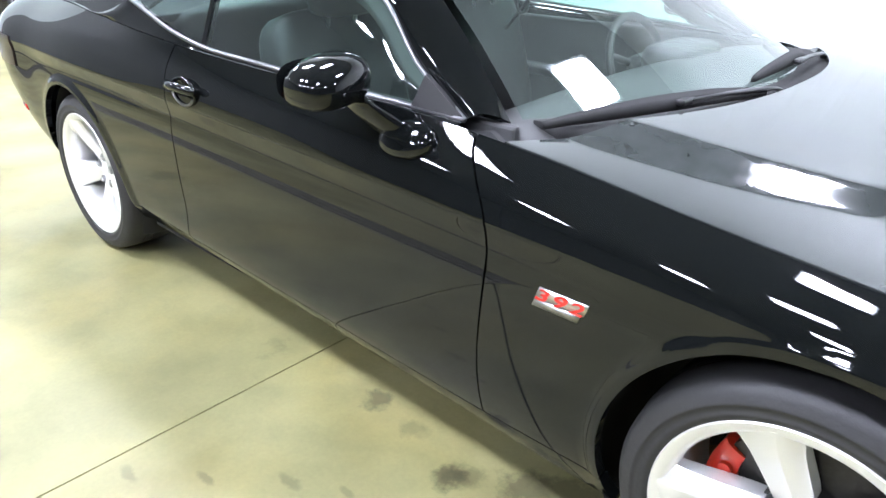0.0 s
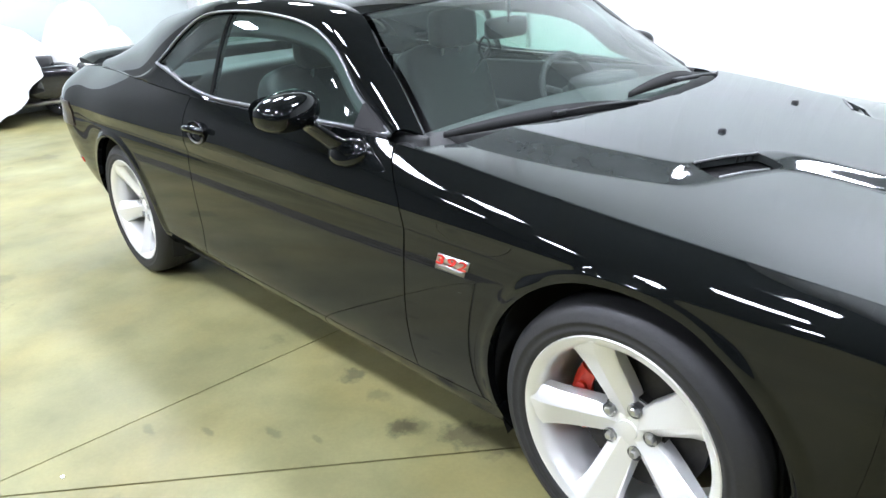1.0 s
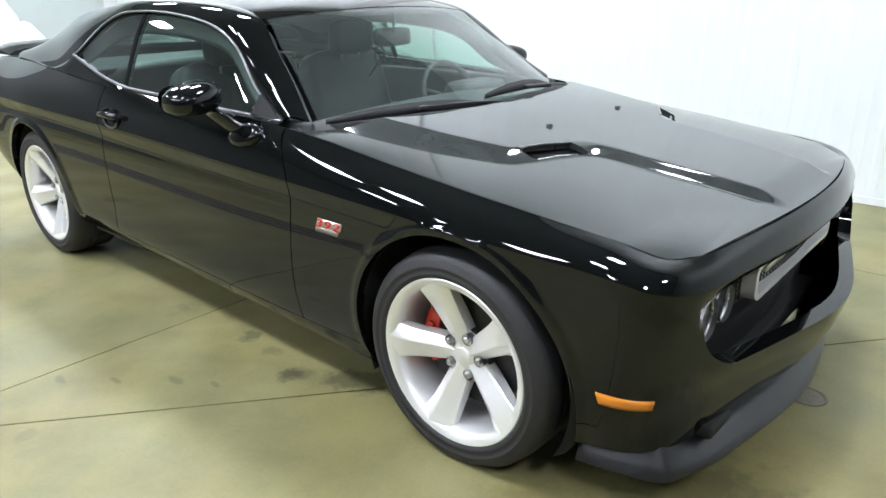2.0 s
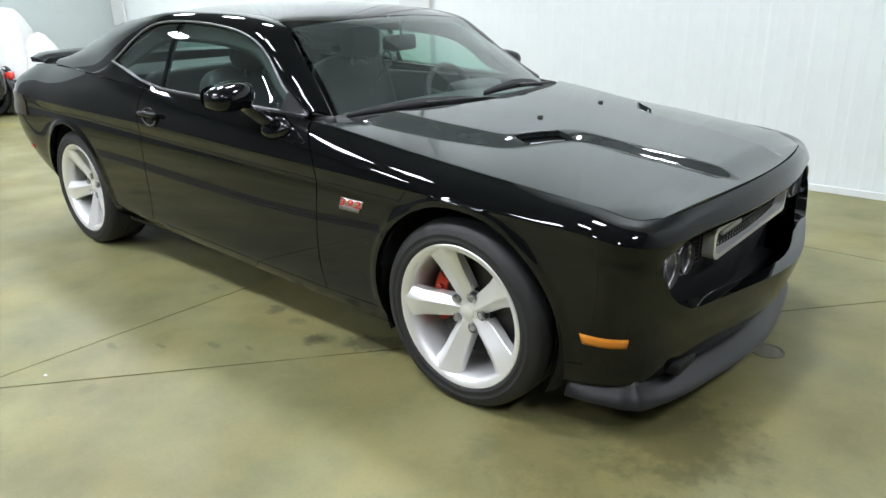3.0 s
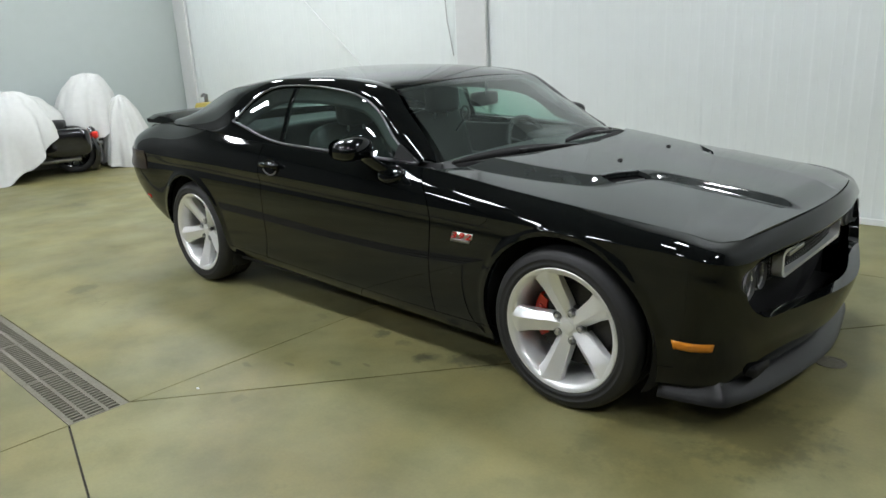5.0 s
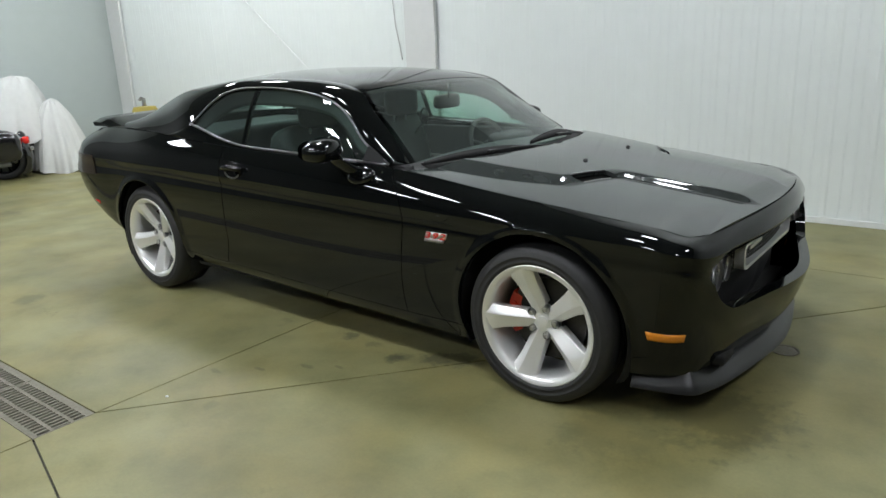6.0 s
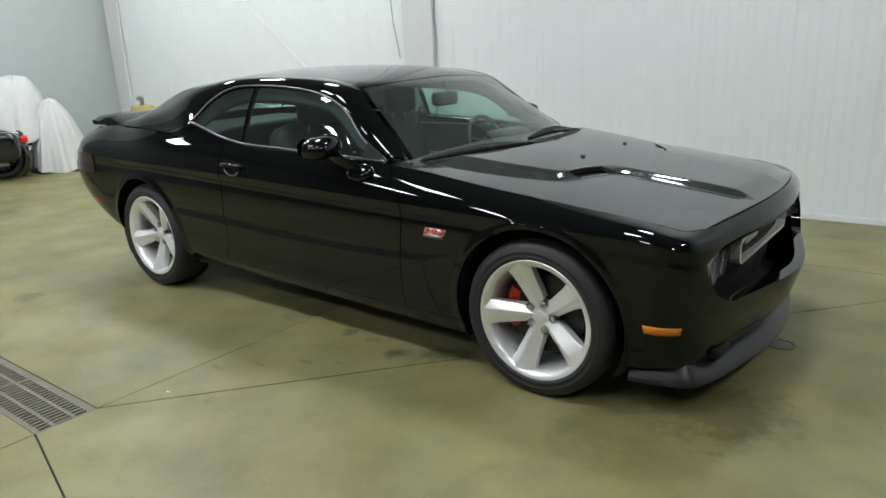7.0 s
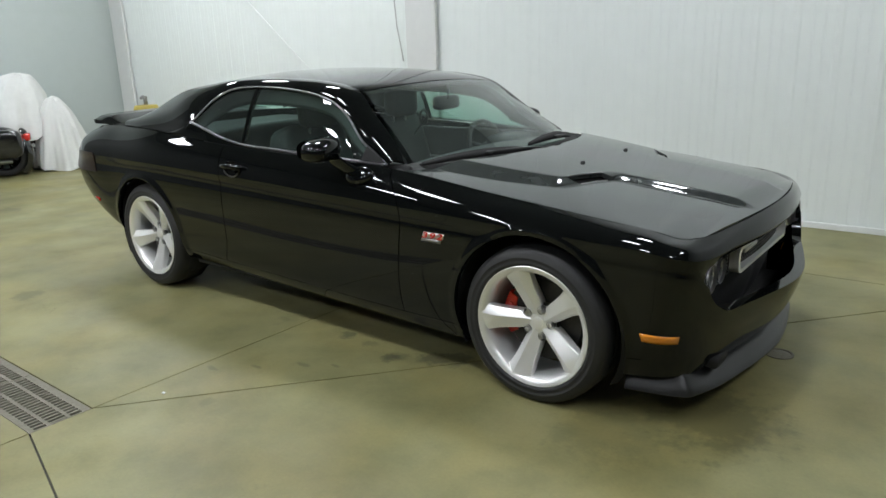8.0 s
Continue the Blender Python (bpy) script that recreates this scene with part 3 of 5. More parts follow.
DOORS = {}
bm = sheet(lambda a, v: flank(a * nose_seam(v), v), -1 + 0.0005, 1 - 0.0005, 0, 6.985, 260, 110, [grille_gap], 0.045, (1.6, 0, 0.55))
part("front_bumper", bm, PAINT, car)
bm = sheet(lambda a, v: flank((NODES - 1) + a * ((NODES - 1) - tail_seam(v)), v), -1 + 0.002, 1 - 0.002, 0, 6.985, 90, 48, (), 0.03, (-1.8, 0, 0.6))
part("rear_bumper", bm, PAINT, car)
for sign in (1, -1):
    bm = sheet(strip(shift(nose_seam, 0.004), shift(door_front, -0.006), sign), 0, 1, 0.9, 6.985, 110, 70, [arch_gap(AX)], 0.025, (1.3, 0, 0.6))
    part("fender", bm, PAINT, car)
    bm = sheet(strip(shift(door_front, 0.006), shift(door_rear, -0.005), sign), 0, 1, 0.9, 6.985, 80, 60, (), 0.025, (0, 0, 0.6))
    DOORS[sign] = part("door", bm, PAINT, car)
    bm = sheet(strip(shift(door_rear, 0.005), shift(tail_seam, -0.01), sign), 0, 1, 0.9, 6.985, 130, 70, [arch_gap(-AX)], 0.025, (-1.3, 0, 0.6))
    part("quarter_panel", bm, PAINT, car)
    bm = sheet(strip(lambda v: 4.65 + 0 * v, shift(tail_seam, -0.01), sign), 0, 1, 0, 0.87, 200, 10, [arch_gap(AX), arch_gap(-AX)], 0.03, (0, 0, 0.5))
    part("rocker", bm, PAINT, car)

# bonnet
CROWN = cubic([0.9, 1.2, 1.5, 1.8, 2.0, 2.2], [[z] for z in (.962, .932, .896, .856, .825, .787)])


def rail_at(x, k=7):
    """Half width and height of a rail at x."""
    t = RAILS[k][3:15]
    o = np.argsort(t[:, 0])
    c = flowing(t[o][:, 0], t[o][:, 1:])
    return c(np.clip(x, t[o][0, 0], t[o][-1, 0]))


# half widths of the raised dome's crest and foot: broad behind the scoops, narrow ahead of them
CREST = flowing([0.7, 0.9, 1.1, 1.24, 1.385, 1.405, 1.455, 1.505, 1.535, 1.62, 1.72, 1.82, 1.90, 2.15, 2.3], [[v] for v in (.635, .615, .592, .565, .529, .507, .410, .313, .283, .268, .266, .261, .251, .216, .20)])
FOOT = flowing([0.7, 0.9, 1.1, 1.22, 1.35, 1.44, 1.46, 1.50, 1.555, 1.585, 1.66, 1.74, 1.84, 1.92, 2.15, 2.3], [[v] for v in (.745, .735, .700, .672, .632, .600, .576, .500, .378, .341, .321, .315, .307, .294, .256, .24)])


def hood_z(x, y):
    """Height of the bonnet's skin."""
    half = rail_at(x)
    b = np.abs(y) / (half[..., 0] - 0.002)
    crown = CROWN(x)[..., 0]
    z = crown - (crown - half[..., 1]) * b ** 2.3
    at = np.clip(x, 0.7, 2.3)
    crest, foot = CREST(at)[..., 0], FOOT(at)[..., 0]
    ramp = np.clip((foot - np.abs(y)) / (foot - crest), 0, 1)
    ramp = 0.55 * ramp + 0.45 * smoothstep(0.0, 1.0, ramp)
    return z + (0.0235 + 0.0095 * smoothstep(1.55, 0.95, x)) * ramp * smoothstep(2.165, 2.06, x)


def bonnet(a, b):
    """a 0..1 from cowl to nose, b -1..1 across."""
    a, b = np.broadcast_arrays(a, b)
    ye = np.abs(b)
    tail = 0.735 + 0.325 * (1 - ye ** 2.4)
    front = 2.182 - 0.092 * ye ** 2.0
    x = tail + (front - tail) * a
    y = b * (rail_at(x)[..., 0] - 0.002)
    return np.stack([x, -y, hood_z(x, y)], -1)


def scoop_line(y):
    """The middle of the dome's forward step, where the scoop opens."""
    return np.interp(np.abs(y), [0.30, 0.36, 0.42, 0.50, 0.56], [1.548, 1.518, 1.484, 1.448, 1.418])


def scoop_gap(p):
    """Two slanting scoop mouths in the forward step of the dome."""
    dx = np.abs(p[..., 0] - scoop_line(p[..., 1])) - 0.026
    dy = np.abs(np.abs(p[..., 1]) - 0.424) - 0.080
    return np.hypot(np.maximum(dx, 0), np.maximum(dy, 0)) + np.minimum(np.maximum(dx, dy), 0) - 0.010


bm = sheet(bonnet, 0, 1, -0.998, 0.998, 200, 240, [scoop_gap], 0.022, (1.4, 0, 0.4))
hood = part("hood", bm, HOODPAINT, car, "black hood with raised dome and two scoops")

# roof pillars: the edge round the side window, and the edge of windscreen, roof and rear window
INNER = [(.60, .815, .955), (.41, .775, 1.05), (.265, .745, 1.187), (.10, .728, 1.262), (-.15, .718, 1.30), (-.43, .713, 1.314), (-.69, .718, 1.30), (-.86, .755, 1.23), (-.98, .84, 1.112), (-1.2, .865, 1.045), (-1.55, .83, 1.055), (-1.88, .785, 1.06)]
OUTER = [(.69, .765, .955), (.52, .700, 1.086), (.37, .652, 1.192), (.240, .610, 1.287), (.0, .575, 1.336), (-.4, .565, 1.354), (-.8, .57, 1.350), (-1.12, .59, 1.320), (-1.35, .62, 1.28), (-1.55, .63, 1.215), (-1.75, .64, 1.14), (-1.92, .65, 1.075)]
SILL = [(.60, .815, .955), (.41, .828, .963), (.265, .84, .970), (.10, .85, .978), (-.15, .86, .990), (-.43, .87, 1.003), (-.65, .865, 1.035), (-.82, .853, 1.075), (-.98, .84, 1.112)]
inner_c, outer_c = flowing(range(12), INNER), flowing(range(12), OUTER)
sill_c = flowing(range(9), SILL)


def pillar(sign):
    def fn(s, w):
        s, w = np.broadcast_arrays(s, w)
        i, o = inner_c(s), outer_c(s)
        p = i + (o - i) * w[..., None]
        k = 4 * w * (1 - w)
        p[..., 1] += 0.018 * k
        p[..., 2] += 0.020 * k
        p[..., 1] *= -sign
        return p
    return fn


def across(s0, s1, bow, lift):
    """A pane or panel from the near to the far outer edge: bow moves its middle along x, lift raises it."""
    def fn(t, b):
        t, b = np.broadcast_arrays(t, b)
        s = s0 + (s1 - s0) * t
        o = outer_c(s)
        k = 1 - b ** 2
        x = o[..., 0] + (bow[0] + (bow[1] - bow[0]) * t) * k
        z = o[..., 2] + (lift[0] + (lift[1] - lift[0]) * t) * k + 0.012 * np.sin(math.pi * t) * k
        return np.stack([x, b * o[..., 1], z], -1)
    return fn


def side_pane(sign, sink):
    def fn(s, w):
        s, w = np.broadcast_arrays(s, w)
        i, o = sill_c(s), inner_c(s)
        p = i + (o - i) * w[..., None]
        p[..., 1] += 0.02 * 4 * w * (1 - w) * np.clip((p[..., 2] - 0.95) * 3, 0, 1) - sink
        p[..., 1] *= -sign
        return p
    return fn


def belt_patch(sign):
    """Painted metal between the flank's shoulder and the rising sill of the rear side window."""
    def fn(s, w):
        s, w = np.broadcast_arrays(s, w)
        top = np.where((s <= 8)[..., None], sill_c(np.minimum(s, 8)), inner_c(np.maximum(s, 8)))
        half = rail_at(top[..., 0])
        low = np.stack([top[..., 0], half[..., 0], half[..., 1]], -1)
        p = low + (top - low) * w[..., None]
        p[..., 1] += 0.010 * 4 * w * (1 - w) * smoothstep(7.0, 9.0, s)
        p[..., 1] *= -sign
        return p
    return fn


for sign in (1, -1):
    bm = sheet(pillar(sign), 0, 11, 0, 1, 120, 14, (), 0.012, (-0.4, 0, 1.0))
    part("roof_pillar", bm, PAINT, car)
    bm = sheet(belt_patch(sign), 0, 10.9, 0, 1, 100, 5, (), 0, None)
    part("belt_panel", bm, PAINT, car)
    bm = sheet(side_pane(sign, 0.014), 0.02, 5.13, 0.0, 1.0, 50, 10)
    g = part("door_glass", bm, SIDEWINDOW, car, "green-tinted side glass")
    g.visible_shadow = False
    bm = sheet(side_pane(sign, 0.014), 5.20, 7.98, 0.0, 1.0, 30, 10)
    g = part("quarter_glass", bm, REARWINDOW, car, "green-tinted rear side glass")
    g.visible_shadow = False
    bm = sheet(side_pane(sign, 0.010), 5.12, 5.21, 0, 1, 4, 10, (), 0.02, (-0.4, 0, 1.1))
    part("centre_pillar", bm, PAINT, car)
    # bright trim round the side windows
    pts = [(p[0], -sign * (p[1] + 0.004), p[2]) for p in inner_c(np.linspace(0, 8, 60))]
    bm = tube(bmesh.new(), pts, 0.0055, 6)
    pts = [(p[0], -sign * (p[1] + 0.006), p[2]) for p in sill_c(np.linspace(0, 8, 50))]
    tube(bm, pts, 0.007, 6)
    part("window_trim", bm, DULLTRIM, car, "dull metal trim round the side windows")

TRIM_DROP = flowing([0, 1, 2, 3.5, 6, 7, 8], [(-.05, .02, -.01), (-.065, .03, -.045), (-.062, .04, -.075), (-.01, .05, -.10), (0, .05, -.10), (.04, .04, -.085), (.07, .02, -.05)])


def roof_trim(sign):
    """Padded lining inside the screen pillar and the roof rail."""
    def fn(s, w):
        s, w = np.broadcast_arrays(s, w)
        i, o, d = inner_c(s), outer_c(s), TRIM_DROP(s)
        low = np.stack([i[..., 0] + d[..., 0], i[..., 1] - d[..., 1], i[..., 2] + d[..., 2]], -1)
        top = np.stack([o[..., 0] - 0.03, o[..., 1] - 0.05, o[..., 2] - 0.045], -1)
        edge = i - np.array([0.0, 0.022, 0.006])
        k = w[..., None]
        p = np.where(k < 0.4, edge + (low - edge) * (k / 0.4), low + (top - low) * ((k - 0.4) / 0.6))
        p[..., 1] += 0.012 * np.sin(math.pi * w)
        p[..., 1] *= -sign
        return p
    return fn


for sign in (1, -1):
    part("pillar_lining", sheet(roof_trim(sign), 0.15, 7.9, 0, 1, 70, 10), LININGMAT, car, "dark grey pillar and roof rail lining")

bm = sheet(across(0, 3, (0.315, 0.07), (0.012, 0.032)), 0.01, 0.985, -0.97, 0.97, 40, 40)
screen = part("windscreen", bm, WINDOW, car, "green-tinted windscreen")
screen.visible_shadow = False
bm = sheet(across(3, 7, (0.07, -0.06), (0.032, 0.03)), 0, 1, -1, 1, 60, 40, (), 0.01, (-0.4, 0, 1.0))
part("roof", bm, PAINT, car)
bm = sheet(across(7, 11, (-0.06, -0.10), (0.03, 0.012)), 0.01, 0.99, -0.96, 0.96, 30, 30)
rear_glass = part("rear_window", bm, WINDOW, car, "tinted rear window")
rear_glass.visible_shadow = False


def deck(a, b):
    a, b = np.broadcast_arrays(a, b)
    x0 = -1.92 - 0.10 * (1 - b ** 2)
    x1 = -2.36 - 0.15 * (1 - np.abs(b) ** 2.2)
    x = x0 + (x1 - x0) * a
    half = rail_at(np.maximum(x, -2.3))
    y = b * (half[..., 0] - 0.06 * smoothstep(-2.2, -2.4, x))
    z = half[..., 1] + 0.015 * (1 - b ** 2) - 0.015 * smoothstep(-2.25, -2.45, x)
    return np.stack([x, -y, z], -1)


bm = sheet(deck, 0, 1, -0.997, 0.997, 30, 50, (), 0.015, (-2.2, 0, 0.6))
part("trunk_lid", bm, PAINT, car)


def wing(bm):
    rings = []
    for k in range(25):
        b = -1 + k / 12
        y = b * 0.735
        back = -2.40 - 0.10 * (1 - abs(b) ** 2.2)
        h = 0.058 * (1 - 0.45 * max(0, (abs(b) - 0.85) / 0.15) ** 2)
        z = 1.046 + 0.010 * (1 - b * b)
        rings.append([(back + 0.25, y, z), (back + 0.10, y, z + h * 0.75), (back + 0.01, y, z + h), (back - 0.012, y, z + h * 0.85), (back + 0.006, y, z - 0.022 * (1 - b ** 4)), (back + 0.1, y, z - 0.026 * (1 - b ** 4))])
    return loft(bm, rings)


part("spoiler", wing(bmesh.new()), PAINT, car, "black rear lip spoiler", sharp=40)


# ---- nose of the car ----
UU, VV = np.meshgrid(np.linspace(2.5, 15.5, 260), np.linspace(0, 7, 140), indexing="ij")
COARSE = flank(UU, VV)


def seat_on(x, z, lift=0.0, sign=1):
    """The point of the flank at x and height z, lifted off it, with its outward normal."""
    i = np.argmin((COARSE[..., 0] - x) ** 2 + (COARSE[..., 2] - z) ** 2)
    u, v = float(UU.flat[i]), float(VV.flat[i])
    for _ in range(3):
        q = flank(u, v)
        e = 1e-3
        du, dv = (flank(u + e, v) - q) / e, (flank(u, v + e) - q) / e
        m = np.array([[du[0], dv[0]], [du[2], dv[2]]])
        d = np.linalg.solve(m, [x - q[0], z - q[2]])
        u, v = float(np.clip(u + d[0], 2, 16)), float(np.clip(v + d[1], 0, 7))
    q = flank(u, v)
    n = np.cross((flank(u + 1e-3, v) - q), (flank(u, v + 1e-3) - q))
    n = n / np.linalg.norm(n)
    if n[1] > 0:
        n = -n
    q = q + n * lift
    return Vector((q[0], q[1] * sign, q[2])), Vector((n[0], n[1] * sign, n[2]))


def patch_on(corners, lift, sign=1, nx=8, nz=3, thick=0.004):
    """A plate that lies on the flank inside four (x, z) corners."""
    (a, b, c, d) = [np.array(k, float) for k in corners]
    bm = bmesh.new()
    top, low = {}, {}
    for i in range(nx + 1):
        for j in range(nz + 1):
            s, t = i / nx, j / nz
            q = (1 - t) * ((1 - s) * a + s * b) + t * ((1 - s) * d + s * c)
            rim = i in (0, nx) or j in (0, nz)
            top[i, j] = bm.verts.new(seat_on(q[0], q[1], lift - (0.002 if rim else 0), sign)[0])
            low[i, j] = bm.verts.new(seat_on(q[0], q[1], lift - thick - 0.006, sign)[0])
    for i in range(nx):
        for j in range(nz):
            bm.faces.new((top[i, j], top[i + 1, j], top[i + 1, j + 1], top[i, j + 1]))
    ring = [(i, 0) for i in range(nx)] + [(nx, j) for j in range(nz)] + [(i, nz) for i in range(nx, 0, -1)] + [(0, j) for j in range(nz, 0, -1)]
    for k in range(len(ring)):
        p, q = ring[k], ring[(k + 1) % len(ring)]
        bm.faces.new((top[p], top[q], low[q], low[p]))
    return bm


# recess behind the wide mouth
def mouth(a, v):
    p = flank(a * 3.45, v)
    p = p.copy()
    p[..., 0] -= 0.20 - 0.10 * np.abs(p[..., 1])
    p[..., 1] *= 0.965
    return p


bm = sheet(mouth, -0.99, 0.99, 0.9, 5.4, 80, 18, (), 0.03, (1.0, 0, 0.5))
grille = part("grille", bm, MATT, car, "matt black recessed grille")


BEZEL = flowing([0.47, 0.53, 0.60, 0.68, 0.74, 0.78, 0.83], [[v] for v in (1.96, 2.04, 2.084, 2.090, 2.082, 2.092, 2.112)])


def bezel(sign):
    def fn(a, b):
        a, b = np.broadcast_arrays(a, b)
        y = 0.47 + 0.310 * a
        return np.stack([BEZEL(y)[..., 0], -sign * y, 0.445 + 0.28 * b], -1)
    return fn


for sign in (1, -1):
    bm = sheet(bezel(sign), 0, 1, 0, 1, 24, 6, (), 0.01, (1.0, 0, 0.6))
    part("headlight_bezel", bm, PAINT, car, "glossy black headlight surround")


NOSE_X = lambda y: 2.172 - 0.115 * abs(y) ** 1.8


# thin bars of the grille mesh
bm = bmesh.new()
for k in range(9):
    z = 0.545 + 0.0150 * k
    tube(bm, [(NOSE_X(y) - 0.045, y, z) for y in np.linspace(-0.52, 0.52, 14)], 0.0035, 4)
for k in range(44):
    y = -0.52 + 1.04 * k / 43
    tube(bm, [(NOSE_X(y) - 0.045, y, 0.54), (NOSE_X(y) - 0.045, y, 0.670)], 0.003, 4)
part("grille_mesh", bm, SATIN, grille)
loop = rounded(0, 0.602, 0.395, 0.058, 0.034)
bm = bmesh.new()
outer = [(NOSE_X(y) - 0.004, y, z) for y, z in loop]
inner_l = [(NOSE_X(y) - 0.004, y, z) for y, z in rounded(0, 0.603, 0.379, 0.042, 0.026)]
back_i = [(x - 0.05, y, z) for x, y, z in inner_l]
back_o = [(x - 0.05, y, z) for x, y, z in outer]
rows = [[bm.verts.new(p) for p in r] for r in (back_o, outer, inner_l, back_i)]
n = len(loop)
for r0, r1 in zip(rows, rows[1:]):
    for k in range(n):
        bm.faces.new((r0[k], r0[(k + 1) % n], r1[(k + 1) % n], r1[k]))
part("grille_frame", bm, ALLOY, grille, "satin silver inner grille frame", sharp=35)
bm = box(bmesh.new(), 2.145, 2.157, -0.35, -0.17, 0.628, 0.645, 0.003)
part("grille_badge", bm, CHROME, grille, "small silver badge bar")

for sign in (1, -1):
    for y0, r, nm in ((0.703, 0.058, "headlight"), (0.578, 0.050, "inner_headlight")):
        cx = 2.106 if y0 > 0.7 else 2.104
        ys = -sign * y0
        bm = bmesh.new()
        rings = [(r, 0.03), (r, 0.0), (r * 0.93, 0.002), (r * 0.88, -0.03), (r * 0.55, -0.05), (0.004, -0.055)]
        vs = [[bm.verts.new((cx + dx, ys + rr * math.cos(2 * math.pi * k / 32), 0.605 + rr * math.sin(2 * math.pi * k / 32))) for k in range(32)] for rr, dx in rings]
        for r0, r1 in zip(vs, vs[1:]):
            for k in range(32):
                bm.faces.new((r0[k], r0[(k + 1) % 32], r1[(k + 1) % 32], r1[k]))
        lamp = part(nm, bm, CHROME if nm == "headlight" else STEEL, car, "round recessed headlight in a dark bezel", sharp=40)
        part("rim", tube(bmesh.new(), [(cx + 0.012, ys + r * 1.03 * math.cos(q), 0.605 + r * 1.03 * math.sin(q)) for q in np.linspace(0, 2 * math.pi, 33)], 0.006, 8), CHROME, lamp, "bright rim")
        bm = bmesh.new()
        vs = [[bm.verts.new((cx + 0.001 + 0.008 * math.cos(math.pi / 2 * q), ys + r * 0.9 * math.sin(math.pi / 2 * q) * math.cos(2 * math.pi * k / 32), 0.605 + r * 0.9 * math.sin(math.pi / 2 * q) * math.sin(2 * math.pi * k / 32))) for k in range(32)] for q in (1.0, 0.75, 0.5, 0.25, 0.05)]
        for r0, r1 in zip(vs, vs[1:]):
            for k in range(32):
                bm.faces.new((r0[k], r0[(k + 1) % 32], r1[(k + 1) % 32], r1[k]))
        g = part("lens", bm, LENS, lamp)
        g.visible_shadow = False

# chin spoiler
CHIN = flowing(range(11), [(1.855, -.822, 0), (1.97, -.80, 0), (2.07, -.770, 0), (2.112, -.708, 0), (2.175, -.48, 0), (2.236, 0, 0), (2.175, .48, 0), (2.112, .708, 0), (2.07, .770, 0), (1.97, .80, 0), (1.855, .822, 0)])


def chin():
    bm = bmesh.new()
    rings = []
    ts = np.linspace(0, 10, 81)
    for t in ts:
        p = CHIN(np.array(t))
        d = CHIN(np.array(min(t + 0.02, 10))) - CHIN(np.array(max(t - 0.02, 0)))
        d = d / np.linalg.norm(d)
        nrm = np.array([-d[1], d[0]])
        if nrm @ np.array([p[0] - 1.0, p[1]]) < 0:
            nrm = -nrm
        ring = []
        low = 1 - 0.42 * smoothstep(0.78, 0.62, abs(p[1]))
        for off, z in ((-0.10, 0.245), (-0.055, 0.232), (-0.03, 0.20), (-0.008, 0.165), (0.010, 0.142), (0.012, 0.128), (0.0, 0.122), (-0.05, 0.128), (-0.10, 0.13)):
            ring.append((p[0] + nrm[0] * off, p[1] + nrm[1] * off, 0.122 + (z - 0.122) * low))
        rings.append(ring)
    return loft(bm, rings)


part("chin_spoiler", chin(), SATIN, car, "satin black plastic chin spoiler", sharp=50)
for sign in (1, -1):
    bm = box(bmesh.new(), 2.05, 2.150, -sign * 0.53 - 0.075, -sign * 0.53 + 0.075, 0.195, 0.240, 0.012)
    part("air_duct", bm, MATT, car, "dark opening under the bumper")
    bm = patch_on([(1.929, 0.402), (2.060, 0.391), (2.051, 0.357), (1.937, 0.368)], 0.006, sign)
    part("side_marker", bm, AMBER, car, "amber front side marker")
    bm = patch_on([(-2.19, 0.55), (-2.10, 0.55), (-2.10, 0.525), (-2.19, 0.525)], 0.005, sign, 5, 2)
    part("rear_side_marker", bm, REDLENS, car, "dark red rear side marker")

# tail lamps across the tail
bm = sheet(lambda a, v: (lambda p: np.stack([p[..., 0] * 1.003, p[..., 1] * 1.006, p[..., 2]], -1))(flank((NODES - 1) + a * 3.62, v)), -1, 1, 3.1, 5.15, 60, 8, (), 0.012, (-1.8, 0, 0.8))
part("tail_lamp", bm, plain("smoked_red_lens", (0.012, 0.002, 0.002), 0.30, 0, 0.6, 0.6, 60, 0.6), car, "full-width smoked tail lamp")


# ---- under the car ----
for cx in (AX, -AX):
    for sign in (1, -1):
        bm = bmesh.new()
        rings = []
        for y in (-0.905, -0.86, -0.60, -0.58):
            rr = 0.415 if y < -0.59 else 0.02
            if y == -0.905:
                rr = 0.400
            rings.append([(cx + rr * math.cos(radians(a)), sign * y, WZ + rr * math.sin(radians(a))) for a in range(-28, 209, 6)])
        loft(bm, rings, closed=False, caps=False)
        part("wheel_liner", bm, MATT, car)
bm = bmesh.new()
box(bm, -2.2, 2.1, -0.58, 0.58, 0.24, 0.30, 0.01)
box(bm, -1.05, 1.05, -0.87, 0.87, 0.215, 0.28, 0.01)
box(bm, 1.0, 1.6, -0.5, 0.5, 0.2, 0.5, 0.02)
box(bm, 1.87, 2.0, -0.75, 0.75, 0.2, 0.42, 0.02)
box(bm, -2.25, -1.9, -0.7, 0.7, 0.3, 0.6, 0.02)
part("underbody", bm, MATT, car, smooth=False)


# ---- wheels ----
def tyre_mesh():
    bm = bmesh.new()
    prof = [(0.258, 0.012), (0.266, 0.001), (0.276, -0.006), (0.284, -0.0085), (0.286, -0.0065), (0.300, -0.0095), (0.303, -0.0115), (0.306, -0.0095), (0.320, -0.006), (0.334, 0.004), (0.343, 0.018), (0.3465, 0.040), (0.350, 0.07), (0.350, 0.082), (0.344, 0.084), (0.344, 0.092), (0.350, 0.094), (0.350, 0.12), (0.344, 0.122), (0.344, 0.13), (0.350, 0.132), (0.350, 0.175), (0.348, 0.225), (0.335, 0.243), (0.30, 0.25), (0.262, 0.235)]
    lathe(bm, prof, 96)
    return bm


